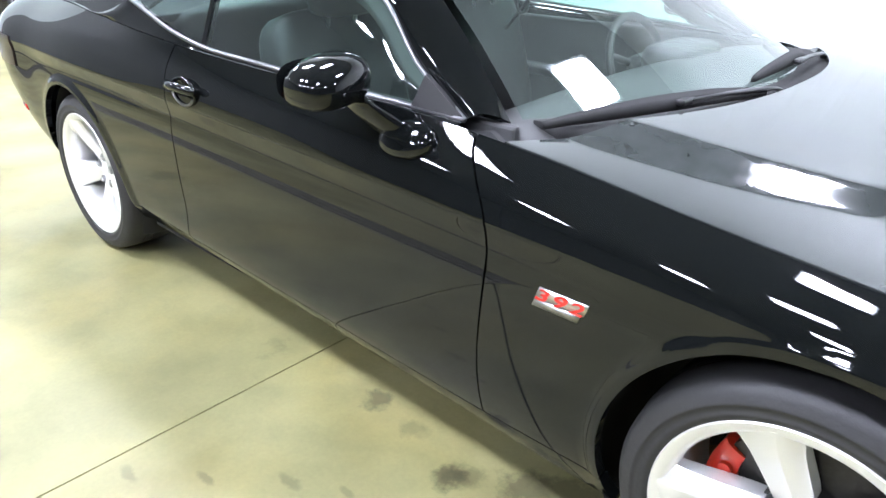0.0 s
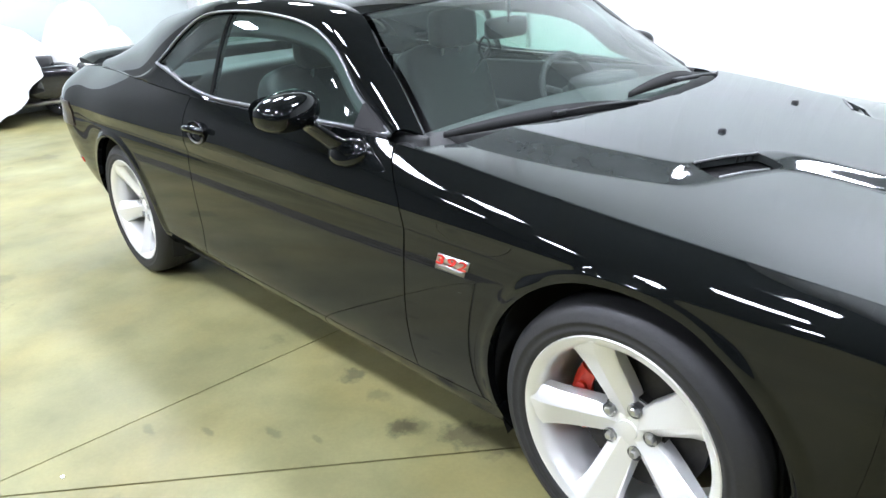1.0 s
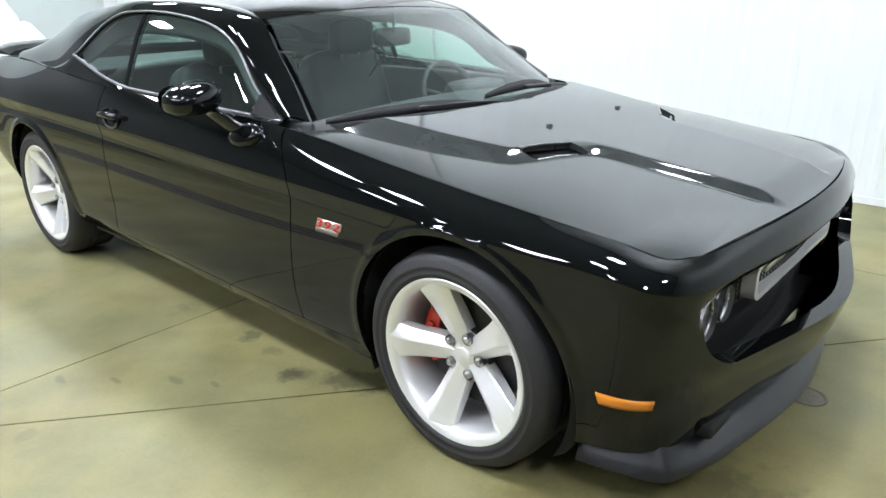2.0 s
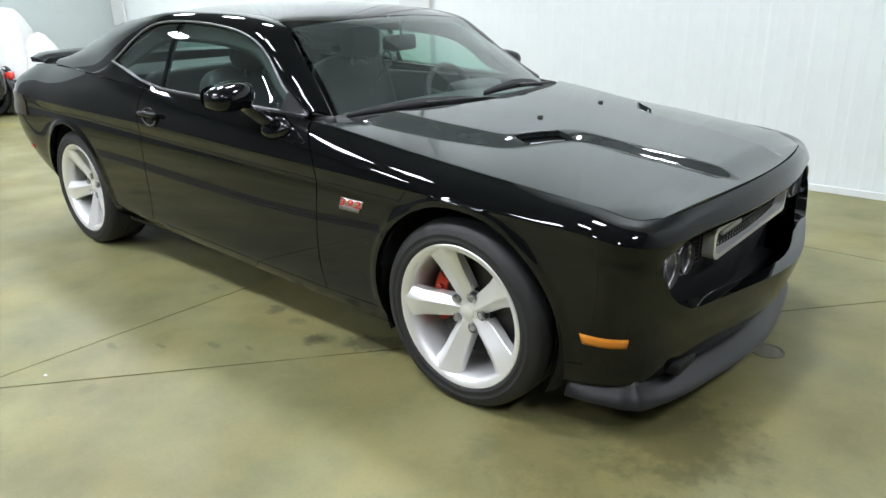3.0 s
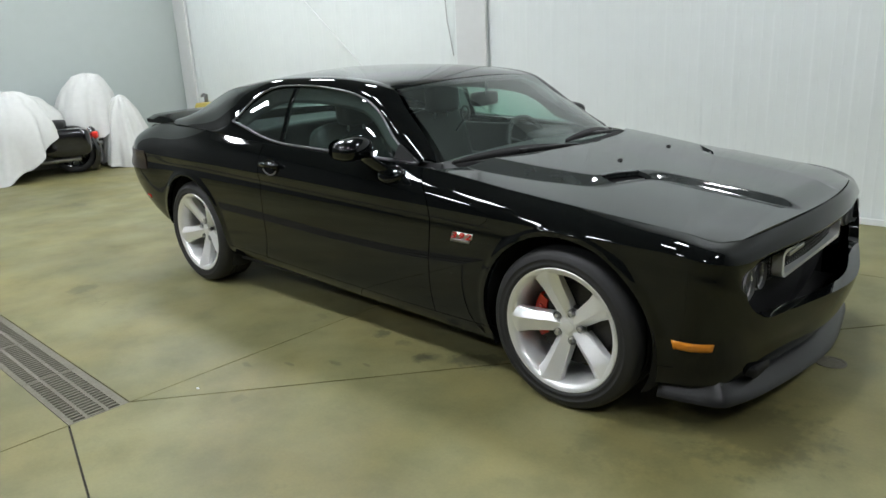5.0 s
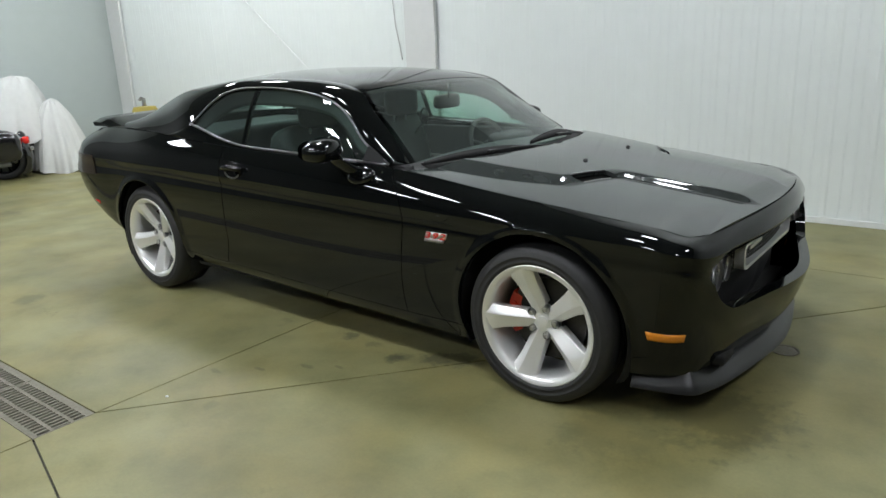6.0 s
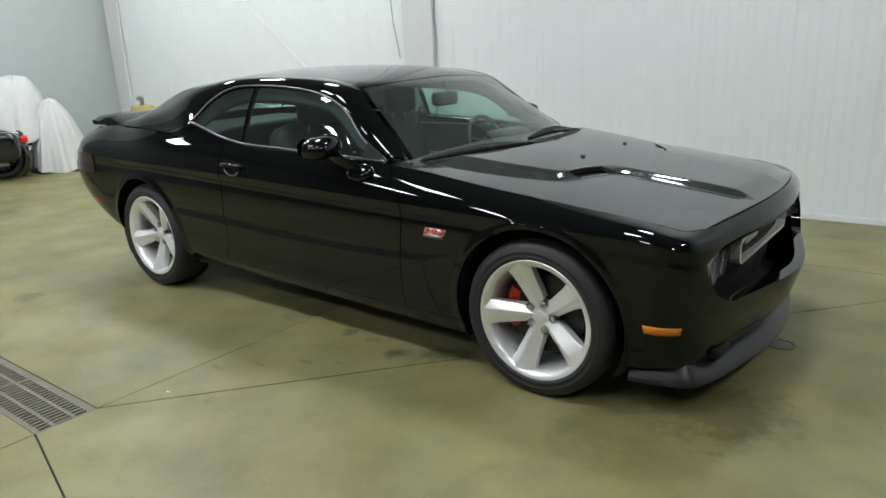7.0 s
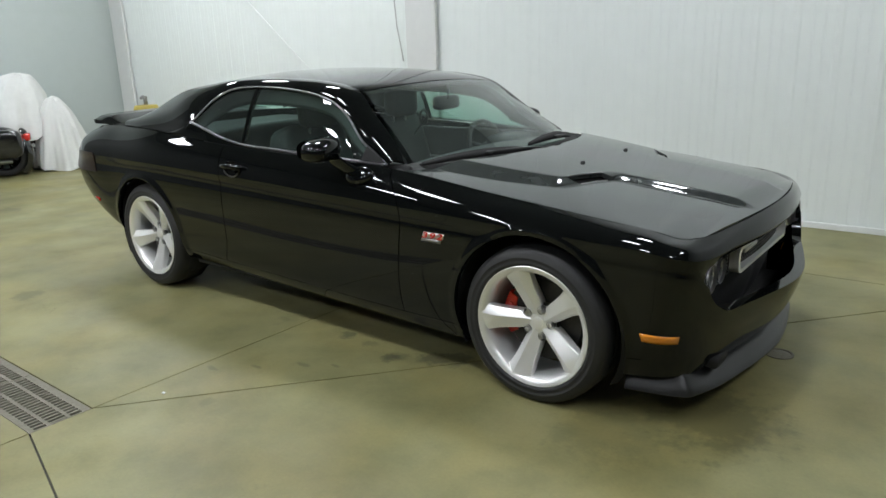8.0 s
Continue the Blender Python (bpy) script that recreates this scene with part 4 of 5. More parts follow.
def spoke_mesh():
    """One broad spoke along +x of the wheel's face: two facets that meet in a ridge, widening to hub and rim."""
    bm = bmesh.new()
    rings = []
    for r, wl, wr, ridge, face, depth in ((0.024, 0.026, 0.026, 0.004, 0.066, 0.04), (0.060, 0.037, 0.035, 0.014, 0.064, 0.04), (0.095, 0.042, 0.039, 0.022, 0.056, 0.04), (0.140, 0.046, 0.043, 0.026, 0.042, 0.04), (0.185, 0.051, 0.048, 0.026, 0.028, 0.036), (0.222, 0.060, 0.056, 0.022, 0.015, 0.03), (0.250, 0.078, 0.073, 0.012, 0.006, 0.03)):
        y = face
        rings.append([(r, y + depth + 0.010, -wl), (r, y + 0.012, -wl * 1.0), (r, y + 0.007, -wl * 0.93), (r, y - ridge * 0.45 + 0.0008, -wl * 0.34), (r, y - ridge * 0.45, -wl * 0.29), (r, y + 0.007, wr * 0.93), (r, y + 0.012, wr), (r, y + depth + 0.010, wr)])
    loft(bm, rings)
    return bm


def make_wheel(turn):
    """A wheel about the y axis, its outer face towards -y at y = 0."""
    wheel = new("wheel")
    part("tyre", tyre_mesh(), RUBBER, wheel, "black low-profile tyre")
    bm = bmesh.new()
    lathe(bm, [(0.262, 0.230), (0.236, 0.22), (0.232, 0.06), (0.234, 0.022), (0.240, 0.010), (0.2465, 0.004), (0.258, -0.001), (0.265, -0.003), (0.2685, 0.0), (0.2685, 0.012), (0.262, 0.015)], 96)
    part("rim", bm, ALLOY, wheel, sharp=45)
    for k in range(5):
        s = part("spoke", spoke_mesh(), ALLOY, wheel, sharp=28)
        s.matrix_basis = pose(0, 0, 0, 0, -(turn + 72 * k), 0)
        n = bmesh.new()
        ang = radians(turn + 36 + 72 * k)
        c = (0.062 * math.cos(ang), 0, 0.062 * math.sin(ang))
        lathe(n, [(0.001, 0.052), (0.0085, 0.052), (0.0120, 0.057), (0.0120, 0.086)], 6, c)
        part("lug_nut", n, CHROME, wheel, smooth=False)
        n = bmesh.new()
        lathe(n, [(0.0185, 0.060), (0.0185, 0.080), (0.001, 0.082)], 20, c)
        part("lug_pocket", n, STEEL, wheel)
    n = bmesh.new()
    lathe(n, [(0.0005, 0.0575), (0.022, 0.058), (0.026, 0.0595), (0.0275, 0.063), (0.036, 0.064), (0.078, 0.080), (0.078, 0.105)], 40)
    part("hub", n, ALLOY, wheel, "silver hub with flat centre cap", sharp=30)
    n = bmesh.new()
    lathe(n, [(0.07, 0.115), (0.18, 0.115), (0.18, 0.143), (0.07, 0.143)], 64, closed=True)
    lathe(n, [(0.001, 0.085), (0.085, 0.088), (0.085, 0.14)], 40)
    part("brake_disc", n, DISC, wheel, "dark iron brake disc", sharp=40)
    return wheel


def make_caliper():
    bm = bmesh.new()
    rings = []
    for k in range(9):
        a = radians(150 + 60 * k / 8)
        f = 1 - 0.25 * abs(k - 4) / 4
        r0, r1 = 0.198 - 0.066 * f, 0.198
        y0 = 0.094 + 0.012 * (1 - f) * 4
        rings.append([(r * math.cos(a), y, r * math.sin(a)) for r, y in ((r0, y0 + 0.005), (r0 + 0.015, y0), (r1 - 0.012, y0), (r1, y0 + 0.01), (r1, 0.165), (r0, 0.165))])
    loft(bm, rings)
    for a in (164, 180, 196):
        c = (0.163 * math.cos(radians(a)), 0, 0.163 * math.sin(radians(a)))
        lathe(bm, [(0.001, 0.088), (0.012, 0.088), (0.014, 0.096)], 16, c)
    return part("brake_caliper", bm, RED, car, "red painted brake caliper", sharp=40)


FACE = 0.932
for cx, turn, wz in ((AX, 38, 0.342), (-AX, 51, 0.350)):
    for sign in (1, -1):
        w = make_wheel(turn)
        w.parent = car
        w.matrix_basis = pose(cx, -sign * FACE, wz, 0, 0, 0 if sign == 1 else 180)
        w["label"] = "silver five-spoke alloy wheel with black tyre"
        if cx > 0:
            cal = make_caliper()
            cal.matrix_basis = pose(cx, -sign * FACE, wz) @ (Matrix.Identity(4) if sign == 1 else Matrix.Diagonal((1, -1, 1, 1)))

# ---- flank fittings ----
for sign in (1, -1):
    door = DOORS[sign]
    # mirror: shell, glass, stalk and foot; the far one is turned back a little
    fold = 0.0 if sign == 1 else -0.09
    bm = bmesh.new()
    bmesh.ops.create_uvsphere(bm, u_segments=32, v_segments=20, radius=1)
    for v in bm.verts:
        x, y, z = v.co
        k = (abs(x) ** 2.4 + abs(y) ** 3.2 + abs(z) ** 2.8) ** (1 / 2.8)
        x, y, z = x / k, y / k, z / k
        if x < -0.35:
            x = -0.35 - (abs(x) - 0.35) * 0.12
        taper = 1 - 0.18 * (-y if y < 0 else 0)
        v.co = Vector((0.335 + 0.100 * x - 0.02 * y + fold, sign * (-1.005 + 0.108 * y), 1.034 + 0.058 * z * taper + 0.008 * y))
    mirror = part("door_mirror", bm, PAINT, car, "glossy black door mirror", sharp=50)
    bm = bmesh.new()
    bmesh.ops.create_circle(bm, cap_ends=True, segments=28, radius=1)
    for v in bm.verts:
        x, y, _ = v.co
        k = (abs(x) ** 3.2 + abs(y) ** 2.8) ** (1 / 3)
        v.co = Vector((0.2775 + fold, sign * (-1.005 + 0.095 * x / k), 1.034 + 0.047 * y / k))
    part("mirror_glass", bm, MIRROR, mirror)
    bm = bmesh.new()
    a, b = Vector((0.385 + fold, sign * -0.965, 0.992)), Vector((0.445, sign * -0.890, 0.915))
    rings = []
    for k in range(6):
        t = k / 5
        c = a.lerp(b, t) + Vector((0, 0, -0.006 * math.sin(math.pi * t)))
        wx, wz = 0.044 + 0.008 * t, 0.026 + 0.006 * t
        rings.append([c + Vector((wx * math.cos(q), 0, wz * math.sin(q))) for q in np.linspace(0, 2 * math.pi, 16, endpoint=False)])
    loft(bm, rings)
    part("stalk", bm, PAINT, mirror)
    bm = bmesh.new()
    rings = []
    for r, h in ((1.0, -0.006), (0.97, 0.010), (0.88, 0.019), (0.6, 0.024), (0.02, 0.026)):
        rings.append([seat_on(0.495 + 0.082 * r * math.cos(q) + 0.012 * math.sin(q), 0.903 + 0.040 * r * math.sin(q), h, sign)[0] for q in np.linspace(0, 2 * math.pi, 24, endpoint=False)])
    loft(bm, rings, caps=False)
    part("foot", bm, PAINT, mirror, "black mirror foot")
    # sail panel in the window's front corner
    bm = bmesh.new()
    tri = [(0.600, .822, .958), (0.455, .798, 1.035), (0.445, .838, .966)]
    loft(bm, [[(x, -sign * (y + d), z) for x, y, z in tri] for d in (-0.012, 0.003)])
    part("mirror_sail", bm, MATT, door, smooth=False)
    # handle: a round scoop and a bar over it
    hp, hn = seat_on(-0.47, 0.872, 0.0, sign)
    bm = bmesh.new()
    rings = []
    for r, h in ((1.0, -0.004), (0.97, 0.003), (0.90, 0.004), (0.72, -0.006), (0.45, -0.012), (0.02, -0.014)):
        rings.append([hp + Vector((0.075 * r * math.cos(q), 0, 0.048 * r * math.sin(q))) + hn * (h + 0.006) for q in np.linspace(0, 2 * math.pi, 32, endpoint=False)])
    loft(bm, rings)
    handle = part("door_handle", bm, PAINT, door, "black pull handle over a round recess")
    lip = [hp + Vector((0.066 * math.cos(q), 0, 0.042 * math.sin(q))) + hn * 0.010 for q in np.linspace(math.pi * 1.08, math.pi * 1.86, 15)]
    part("recess_lip", tube(bmesh.new(), lip, 0.0045, 6), DULLTRIM, handle, "bright lower lip")
    bm = bmesh.new()
    pts = [hp + Vector((0.088 * k, 0, 0.016 - 0.004 * abs(k))) + hn * (0.012 + 0.022 * (1 - k * k)) for k in np.linspace(-1, 1, 13)]
    tube(bm, pts, 0.0145, 12)
    part("bar", bm, PAINT, handle)
    # engine badge on the front fender
    badge = new("fender_badge")
    badge.parent = car
    badge["label"] = "red and silver engine-size badge"
    bm = patch_on([(0.918, 0.690), (1.037, 0.690), (1.029, 0.664), (0.910, 0.664)], 0.004, sign, 6, 2)
    part("plate", bm, CHROME, badge)
    bm = patch_on([(0.909, 0.662), (1.021, 0.662), (1.015, 0.644), (0.903, 0.644)], 0.004, sign, 6, 2)
    part("name_bar", bm, STEEL, badge, "dark silver bar")
    cu = bpy.data.curves.new("numeral", "FONT")
    cu.body = "392"
    cu.size = 0.042
    cu.extrude = 0.0012
    cu.shear = 0.25
    cu.space_character = 1.25
    cu.offset = 0.0008
    tmp = bpy.data.objects.new("numeral", cu)
    scene.collection.objects.link(tmp)
    me = bpy.data.meshes.new_from_object(tmp)
    bpy.data.objects.remove(tmp)
    me.materials.clear()
    me.materials.append(REDPAINT)
    txt = new("numeral", me)
    txt.parent = badge
    xs = [v.co.x for v in me.vertices]
    p, nn = seat_on(0.909 if sign == 1 else 1.031, 0.663, 0.0055, sign)
    wide = 0.118 / (max(xs) - min(xs))
    txt.matrix_basis = Matrix.Translation(p) @ pose(0, 0, 0, 90 - math.degrees(math.asin(nn.z)), 0, 0 if sign == 1 else 180) @ Matrix.Diagonal((wide, 0.9, 1, 1))

# hood scoops and washer jets
for sign in (1, -1):
    bm = bmesh.new()
    rows = []
    for k in range(9):
        y = 0.32 + 0.21 * k / 8
        x = float(scoop_line(y))
        rows.append([(x + dx, -sign * y, 0.862 + dz) for dx, dz in ((-0.07, 0.030), (-0.03, 0.018), (0.0, 0.010), (0.03, 0.006), (0.06, 0.010), (0.05, -0.02), (-0.06, -0.02))])
    loft(bm, rows)
    scoop = part("scoop", bm, MATT, hood, "dark scoop mouth with bright edges")
    edge = []
    for k in range(9):
        y = 0.338 + 0.168 * k / 8
        x = float(scoop_line(y)) - 0.033
        edge.append((x, -sign * y, float(hood_z(np.array(x), np.array(y))) + 0.001))
    part("scoop_rim", tube(bmesh.new(), edge, 0.0035, 6), DULLTRIM, scoop, "dull metal upper edge")
    edge = []
    for k in range(7):
        y = 0.36 + 0.13 * k / 6
        x = float(scoop_line(y)) + 0.020
        edge.append((x, -sign * y, float(hood_z(np.array(x), np.array(y))) - 0.010))
    part("scoop_lip", tube(bmesh.new(), edge, 0.004, 6), STEEL, scoop)
    x, y = 1.524, 0.352
    bm = lathe(bmesh.new(), [(0.002, 0.875), (0.013, 0.878), (0.017, 0.890), (0.017, 0.912), (0.013, 0.925), (0.002, 0.930)], 20, (x, -sign * y, 0))
    part("scoop_vane", bm, CHROME, scoop, "round bright vane")
for x, y in ((1.354, -0.247), (1.354, 0.247)):
    z = float(hood_z(np.array(x), np.array(y)))
    bm = bmesh.new()
    pillow(bm, x - 0.010, x + 0.010, y - 0.009, y + 0.009, z - 0.008, z + 0.009, 0.3, 3)
    part("washer_jet", bm, SATIN, hood)


# ---- screen wipers ----
def wiper(blade, arm):
    """A thin blade with an upright fin along it, and the arm that carries it."""
    w = new("wiper")
    w.parent = car
    w["label"] = "black windscreen wiper"
    run = flowing(range(len(blade)), blade)(np.linspace(0, len(blade) - 1, 25))
    rows = []
    for k, p in enumerate(run):
        h = 0.032 * math.sin(math.pi * (0.06 + 0.9 * k / 24)) ** 0.7
        rows.append([(p[0] + 0.006, p[1], p[2] - 0.006), (p[0] + 0.007, p[1], p[2] + 0.3 * h), (p[0] - 0.3 * h, p[1], p[2] + h), (p[0] - 0.005, p[1], p[2] + 0.3 * h), (p[0] - 0.006, p[1], p[2] - 0.008)])
    part("blade", loft(bmesh.new(), rows), MATT, w)
    pts = flowing(range(len(arm)), arm)(np.linspace(0, len(arm) - 1, 20))
    part("arm", tube(bmesh.new(), [tuple(p) for p in pts], 0.009, 8, 0.6), SATIN, w)
    part("clip", box(bmesh.new(), arm[-1][0] - 0.010, arm[-1][0] + 0.012, arm[-1][1] - 0.03, arm[-1][1] + 0.03, arm[-1][2] - 0.008, arm[-1][2] + 0.006, 0.004), SATIN, w)


wiper([(0.770, -0.755, 0.960), (0.885, -0.56, 0.972), (0.975, -0.36, 0.978), (1.020, -0.15, 0.972)], [(1.04, -0.06, 0.945), (1.035, -0.12, 0.978), (0.99, -0.30, 0.990), (0.945, -0.44, 0.990)])
wiper([(0.975, -0.12, 0.992), (0.985, 0.06, 1.000), (0.965, 0.24, 0.993), (0.925, 0.42, 0.975)], [(0.955, 0.52, 0.945), (0.965, 0.47, 0.978), (0.985, 0.30, 0.998), (1.000, 0.14, 1.008)])
bm = bmesh.new()
loft(bm, [[(0.66 + 0.315 * (1 - b * b) + dx, b * 0.77, 0.945 + 0.02 * (1 - b * b) + dz) for dx, dz in ((-0.02, 0.0), (0.13, 0.002), (0.13, -0.05), (-0.02, -0.05))] for b in np.linspace(-0.9, 0.9, 21)])
part("cowl", bm, MATT, car, "black plastic cowl below the windscreen")

# ---- cabin ----
part("cabin_floor", box(bmesh.new(), -1.5, 0.95, -0.78, 0.78, 0.30, 0.36, 0.01), LEATHER, car, smooth=False)
bm = bmesh.new()
loft(bm, [[(x, b * 0.80, z - 0.03 * b * b) for x, z in ((0.96 - 0.26 * b * b, 0.94), (0.80 - 0.14 * b * b, 0.965), (0.60, 0.955), (0.50, 0.92), (0.48, 0.80), (0.56, 0.60), (0.9, 0.5))] for b in np.linspace(-1, 1, 15)])
part("dashboard", bm, DASH, car, "dark grey moulded dashboard", sharp=50)
bm = bmesh.new()
pillow(bm, 0.47, 0.64, 0.19, 0.51, 0.88, 0.985, 0.3, 4)
part("instrument_hood", bm, DASH, car)
bm = bmesh.new()
ring = [Vector((0.40 - 0.06 * math.sin(q), 0.345 + 0.185 * math.cos(q), 0.885 + 0.165 * math.sin(q))) for q in np.linspace(0, 2 * math.pi, 41)]
tube(bm, ring, 0.015, 8)
wheel_in = part("steering_wheel", bm, LEATHER, car, "black leather steering wheel")
bm = bmesh.new()
pillow(bm, 0.39, 0.45, 0.265, 0.425, 0.83, 0.93, 0.3, 3)
for q in (20, 160, 270):
    tube(bm, [(0.415, 0.345, 0.88), (0.40 - 0.06 * math.sin(radians(q)), 0.345 + 0.175 * math.cos(radians(q)), 0.885 + 0.155 * math.sin(radians(q)))], 0.014, 6)
part("spokes", bm, LEATHER, wheel_in)


def car_seat(y):
    st = new("front_seat")
    st.parent = car
    st["label"] = "dark leather bucket seat with headrest"
    bm = bmesh.new()
    pillow(bm, -0.42, 0.12, y - 0.26, y + 0.26, 0.40, 0.60, 0.3, 6)
    part("seat_cushion", bm, LEATHER, st)
    bm = bmesh.new()
    pillow(bm, -0.11, 0.09, y - 0.27, y + 0.27, 0.0, 0.60, 0.3, 8)
    bmesh.ops.transform(bm, matrix=pose(-0.30, 0, 0.50, 0, -16, 0), verts=bm.verts[:])
    part("backrest", bm, LEATHER, st)
    bm = bmesh.new()
    pillow(bm, -0.40, -0.29, y - 0.135, y + 0.135, 1.06, 1.245, 0.3, 6)
    part("headrest", bm, LEATHER, st)
    for dy in (-0.06, 0.06):
        part("headrest_post", tube(bmesh.new(), [(-0.37, y + dy, 1.02), (-0.345, y + dy, 1.12)], 0.007, 8), CHROME, st)
    return st


driver_seat = car_seat(0.38)
car_seat(-0.38)
ring = [(-0.235 + 0.008 * math.cos(q), 0.485 + 0.030 * math.cos(q), 1.048 + 0.050 * math.sin(q)) for q in np.linspace(0, 2 * math.pi, 25)]
part("belt_guide", tube(bmesh.new(), ring + [(-0.26, 0.47, 0.98), (-0.30, 0.46, 0.93)], 0.0075, 8), SATIN, driver_seat, "black loop that guides the seat belt")
bm = bmesh.new()
pillow(bm, -1.15, -0.70, -0.62, 0.62, 0.42, 0.62, 0.3, 6)
bench = part("rear_seat", bm, LEATHER, car, "dark leather rear bench")
bm = bmesh.new()
pillow(bm, -1.30, -1.08, -0.62, 0.62, 0.55, 1.04, 0.3, 6)
part("bench_back", bm, LEATHER, bench)
bm = box(bmesh.new(), -1.95, -1.2, -0.66, 0.66, 0.98, 1.01, 0.008)
part("parcel_shelf", bm, DASH, car, smooth=False)
for sign in (1, -1):
    bm = box(bmesh.new(), -1.3, 0.72, sign * 0.775 - 0.012, sign * 0.775 + 0.012, 0.36, 0.955, 0.01)
    part("door_lining", bm, DASH, car, "dark grey door lining", smooth=False)
    bm = bmesh.new()
    tube(bm, [(0.05, sign * 0.75, 0.70), (-0.2, sign * 0.72, 0.72), (-0.45, sign * 0.75, 0.72)], 0.03, 8)
    part("armrest", bm, LEATHER, car)
# headliner
bm = sheet(across(3, 7, (0.06, -0.05), (0.02, 0.02)), 0.02, 0.98, -0.97, 0.97, 20, 20)
for v in bm.verts:
    v.co.z -= 0.03
part("headliner", bm, LININGMAT, car)
bm = bmesh.new()
pillow(bm, 0.285, 0.33, -0.070, 0.156, 1.146, 1.228, 0.3, 5)
room_mirror = part("inside_mirror", bm, SATIN, car, "black inside mirror on the windscreen")
part("mirror_stem", tube(bmesh.new(), [(0.325, 0.03, 1.21), (0.345, 0.02, 1.25), (0.345, 0.015, 1.295)], 0.009, 8), SATIN, room_mirror)


# ---- floor drain ----
BARS = {}


def slot_bar(width):
    """One bar of a grate, shared by all that are equally long."""
    key = round(width, 4)
    if key not in BARS:
        bm = box(bmesh.new(), 0, 0.0125, 0, width, -0.018, -0.004)
        me = bpy.data.meshes.new("bar")
        bm.to_mesh(me)
        bm.free()
        me.materials.append(IRON)
        BARS[key] = me
    return BARS[key]


def grate(x0, x1, near):
    """A cast iron drain cover: frame, four ribs along it and staggered slots between."""
    g = thing("drain_grate", "slotted cast iron drain grate set in the floor", "drain grate", "trench drain grates")
    bm = bmesh.new()
    y0, y1 = DRAIN_Y0 + 0.003, DRAIN_Y1 - 0.003
    top, low = -0.003, -0.03
    box(bm, x0, x1, y0, y0 + 0.024, low, top)
    box(bm, x0, x1, y1 - 0.035, y1, low, top)
    box(bm, x0, x0 + 0.010, y0 + 0.024, y1 - 0.035, low, top)
    box(bm, x1 - 0.010, x1, y0 + 0.024, y1 - 0.035, low, top)
    part("frame", bm, IRON, g, smooth=False)
    rows = [(y0 + 0.024, y0 + 0.074), (y0 + 0.090, y0 + 0.160), (y0 + 0.176, y0 + 0.224)]
    for a, b in [(p[1], q[0]) for p, q in zip(rows, rows[1:])]:
        part("rib", box(bmesh.new(), x0 + 0.010, x1 - 0.010, a, b, low, top), IRON, g, smooth=False)
    for k, (a, b) in enumerate(rows):
        bm = bmesh.new()
        x = x0 + 0.012 + 0.015 * (k % 2)
        while x < x1 - 0.024:
            if near:
                o = new("bar", slot_bar(b - a))
                o.parent = g
                o.location = (x, a, 0)
            else:
                box(bm, x, x + 0.0125, a, b, low, top - 0.001)
            x += 0.0305
        if near:
            bm.free()
        else:
            tagged(part("bars", bm, IRON, g, smooth=False), kind="stuff")
    return g


for k in range(9):
    grate(DRAIN_X - 0.006 - (k + 1) * 0.61 + 0.004, DRAIN_X - 0.006 - k * 0.61, k < 3)
bm = bmesh.new()
box(bm, FAR_X, DRAIN_X, DRAIN_Y0 - 0.01, DRAIN_Y0 + 0.008, -0.25, -0.032)
box(bm, FAR_X, DRAIN_X, DRAIN_Y1 - 0.008, DRAIN_Y1 + 0.01, -0.25, -0.032)
box(bm, FAR_X, DRAIN_X, DRAIN_Y0, DRAIN_Y1, -0.27, -0.25)
box(bm, DRAIN_X - 0.005, DRAIN_X + 0.008, DRAIN_Y0, DRAIN_Y1, -0.25, -0.004)
tagged(part("drain_channel", bm, PIT, smooth=False), "drain trench under iron grates, coloured dark for shade", "drain", kind="structure")

# round clean-out cover and a paint chip on the floor
bm = bmesh.new()
lathe(bm, [(0.001, 0), (0.05, 0), (0.054, -0.001), (0.058, 0.003), (0.066, 0.003), (0.068, -0.004)], 40)
bmesh.ops.transform(bm, matrix=pose(2.222, 0.166, 0.001, 90, 0, 0), verts=bm.verts[:])
tagged(part("floor_cap", bm, IRON, sharp=30), "round dark metal clean-out cover in the floor", "cover")
bm = bmesh.new()
pillow(bm, 0.044, 0.062, -1.822, -1.810, 0.0, 0.004, 0.3, 2)
tagged(part("paint_chip", bm, SHEET), "small white chip lying on the floor", "debris")


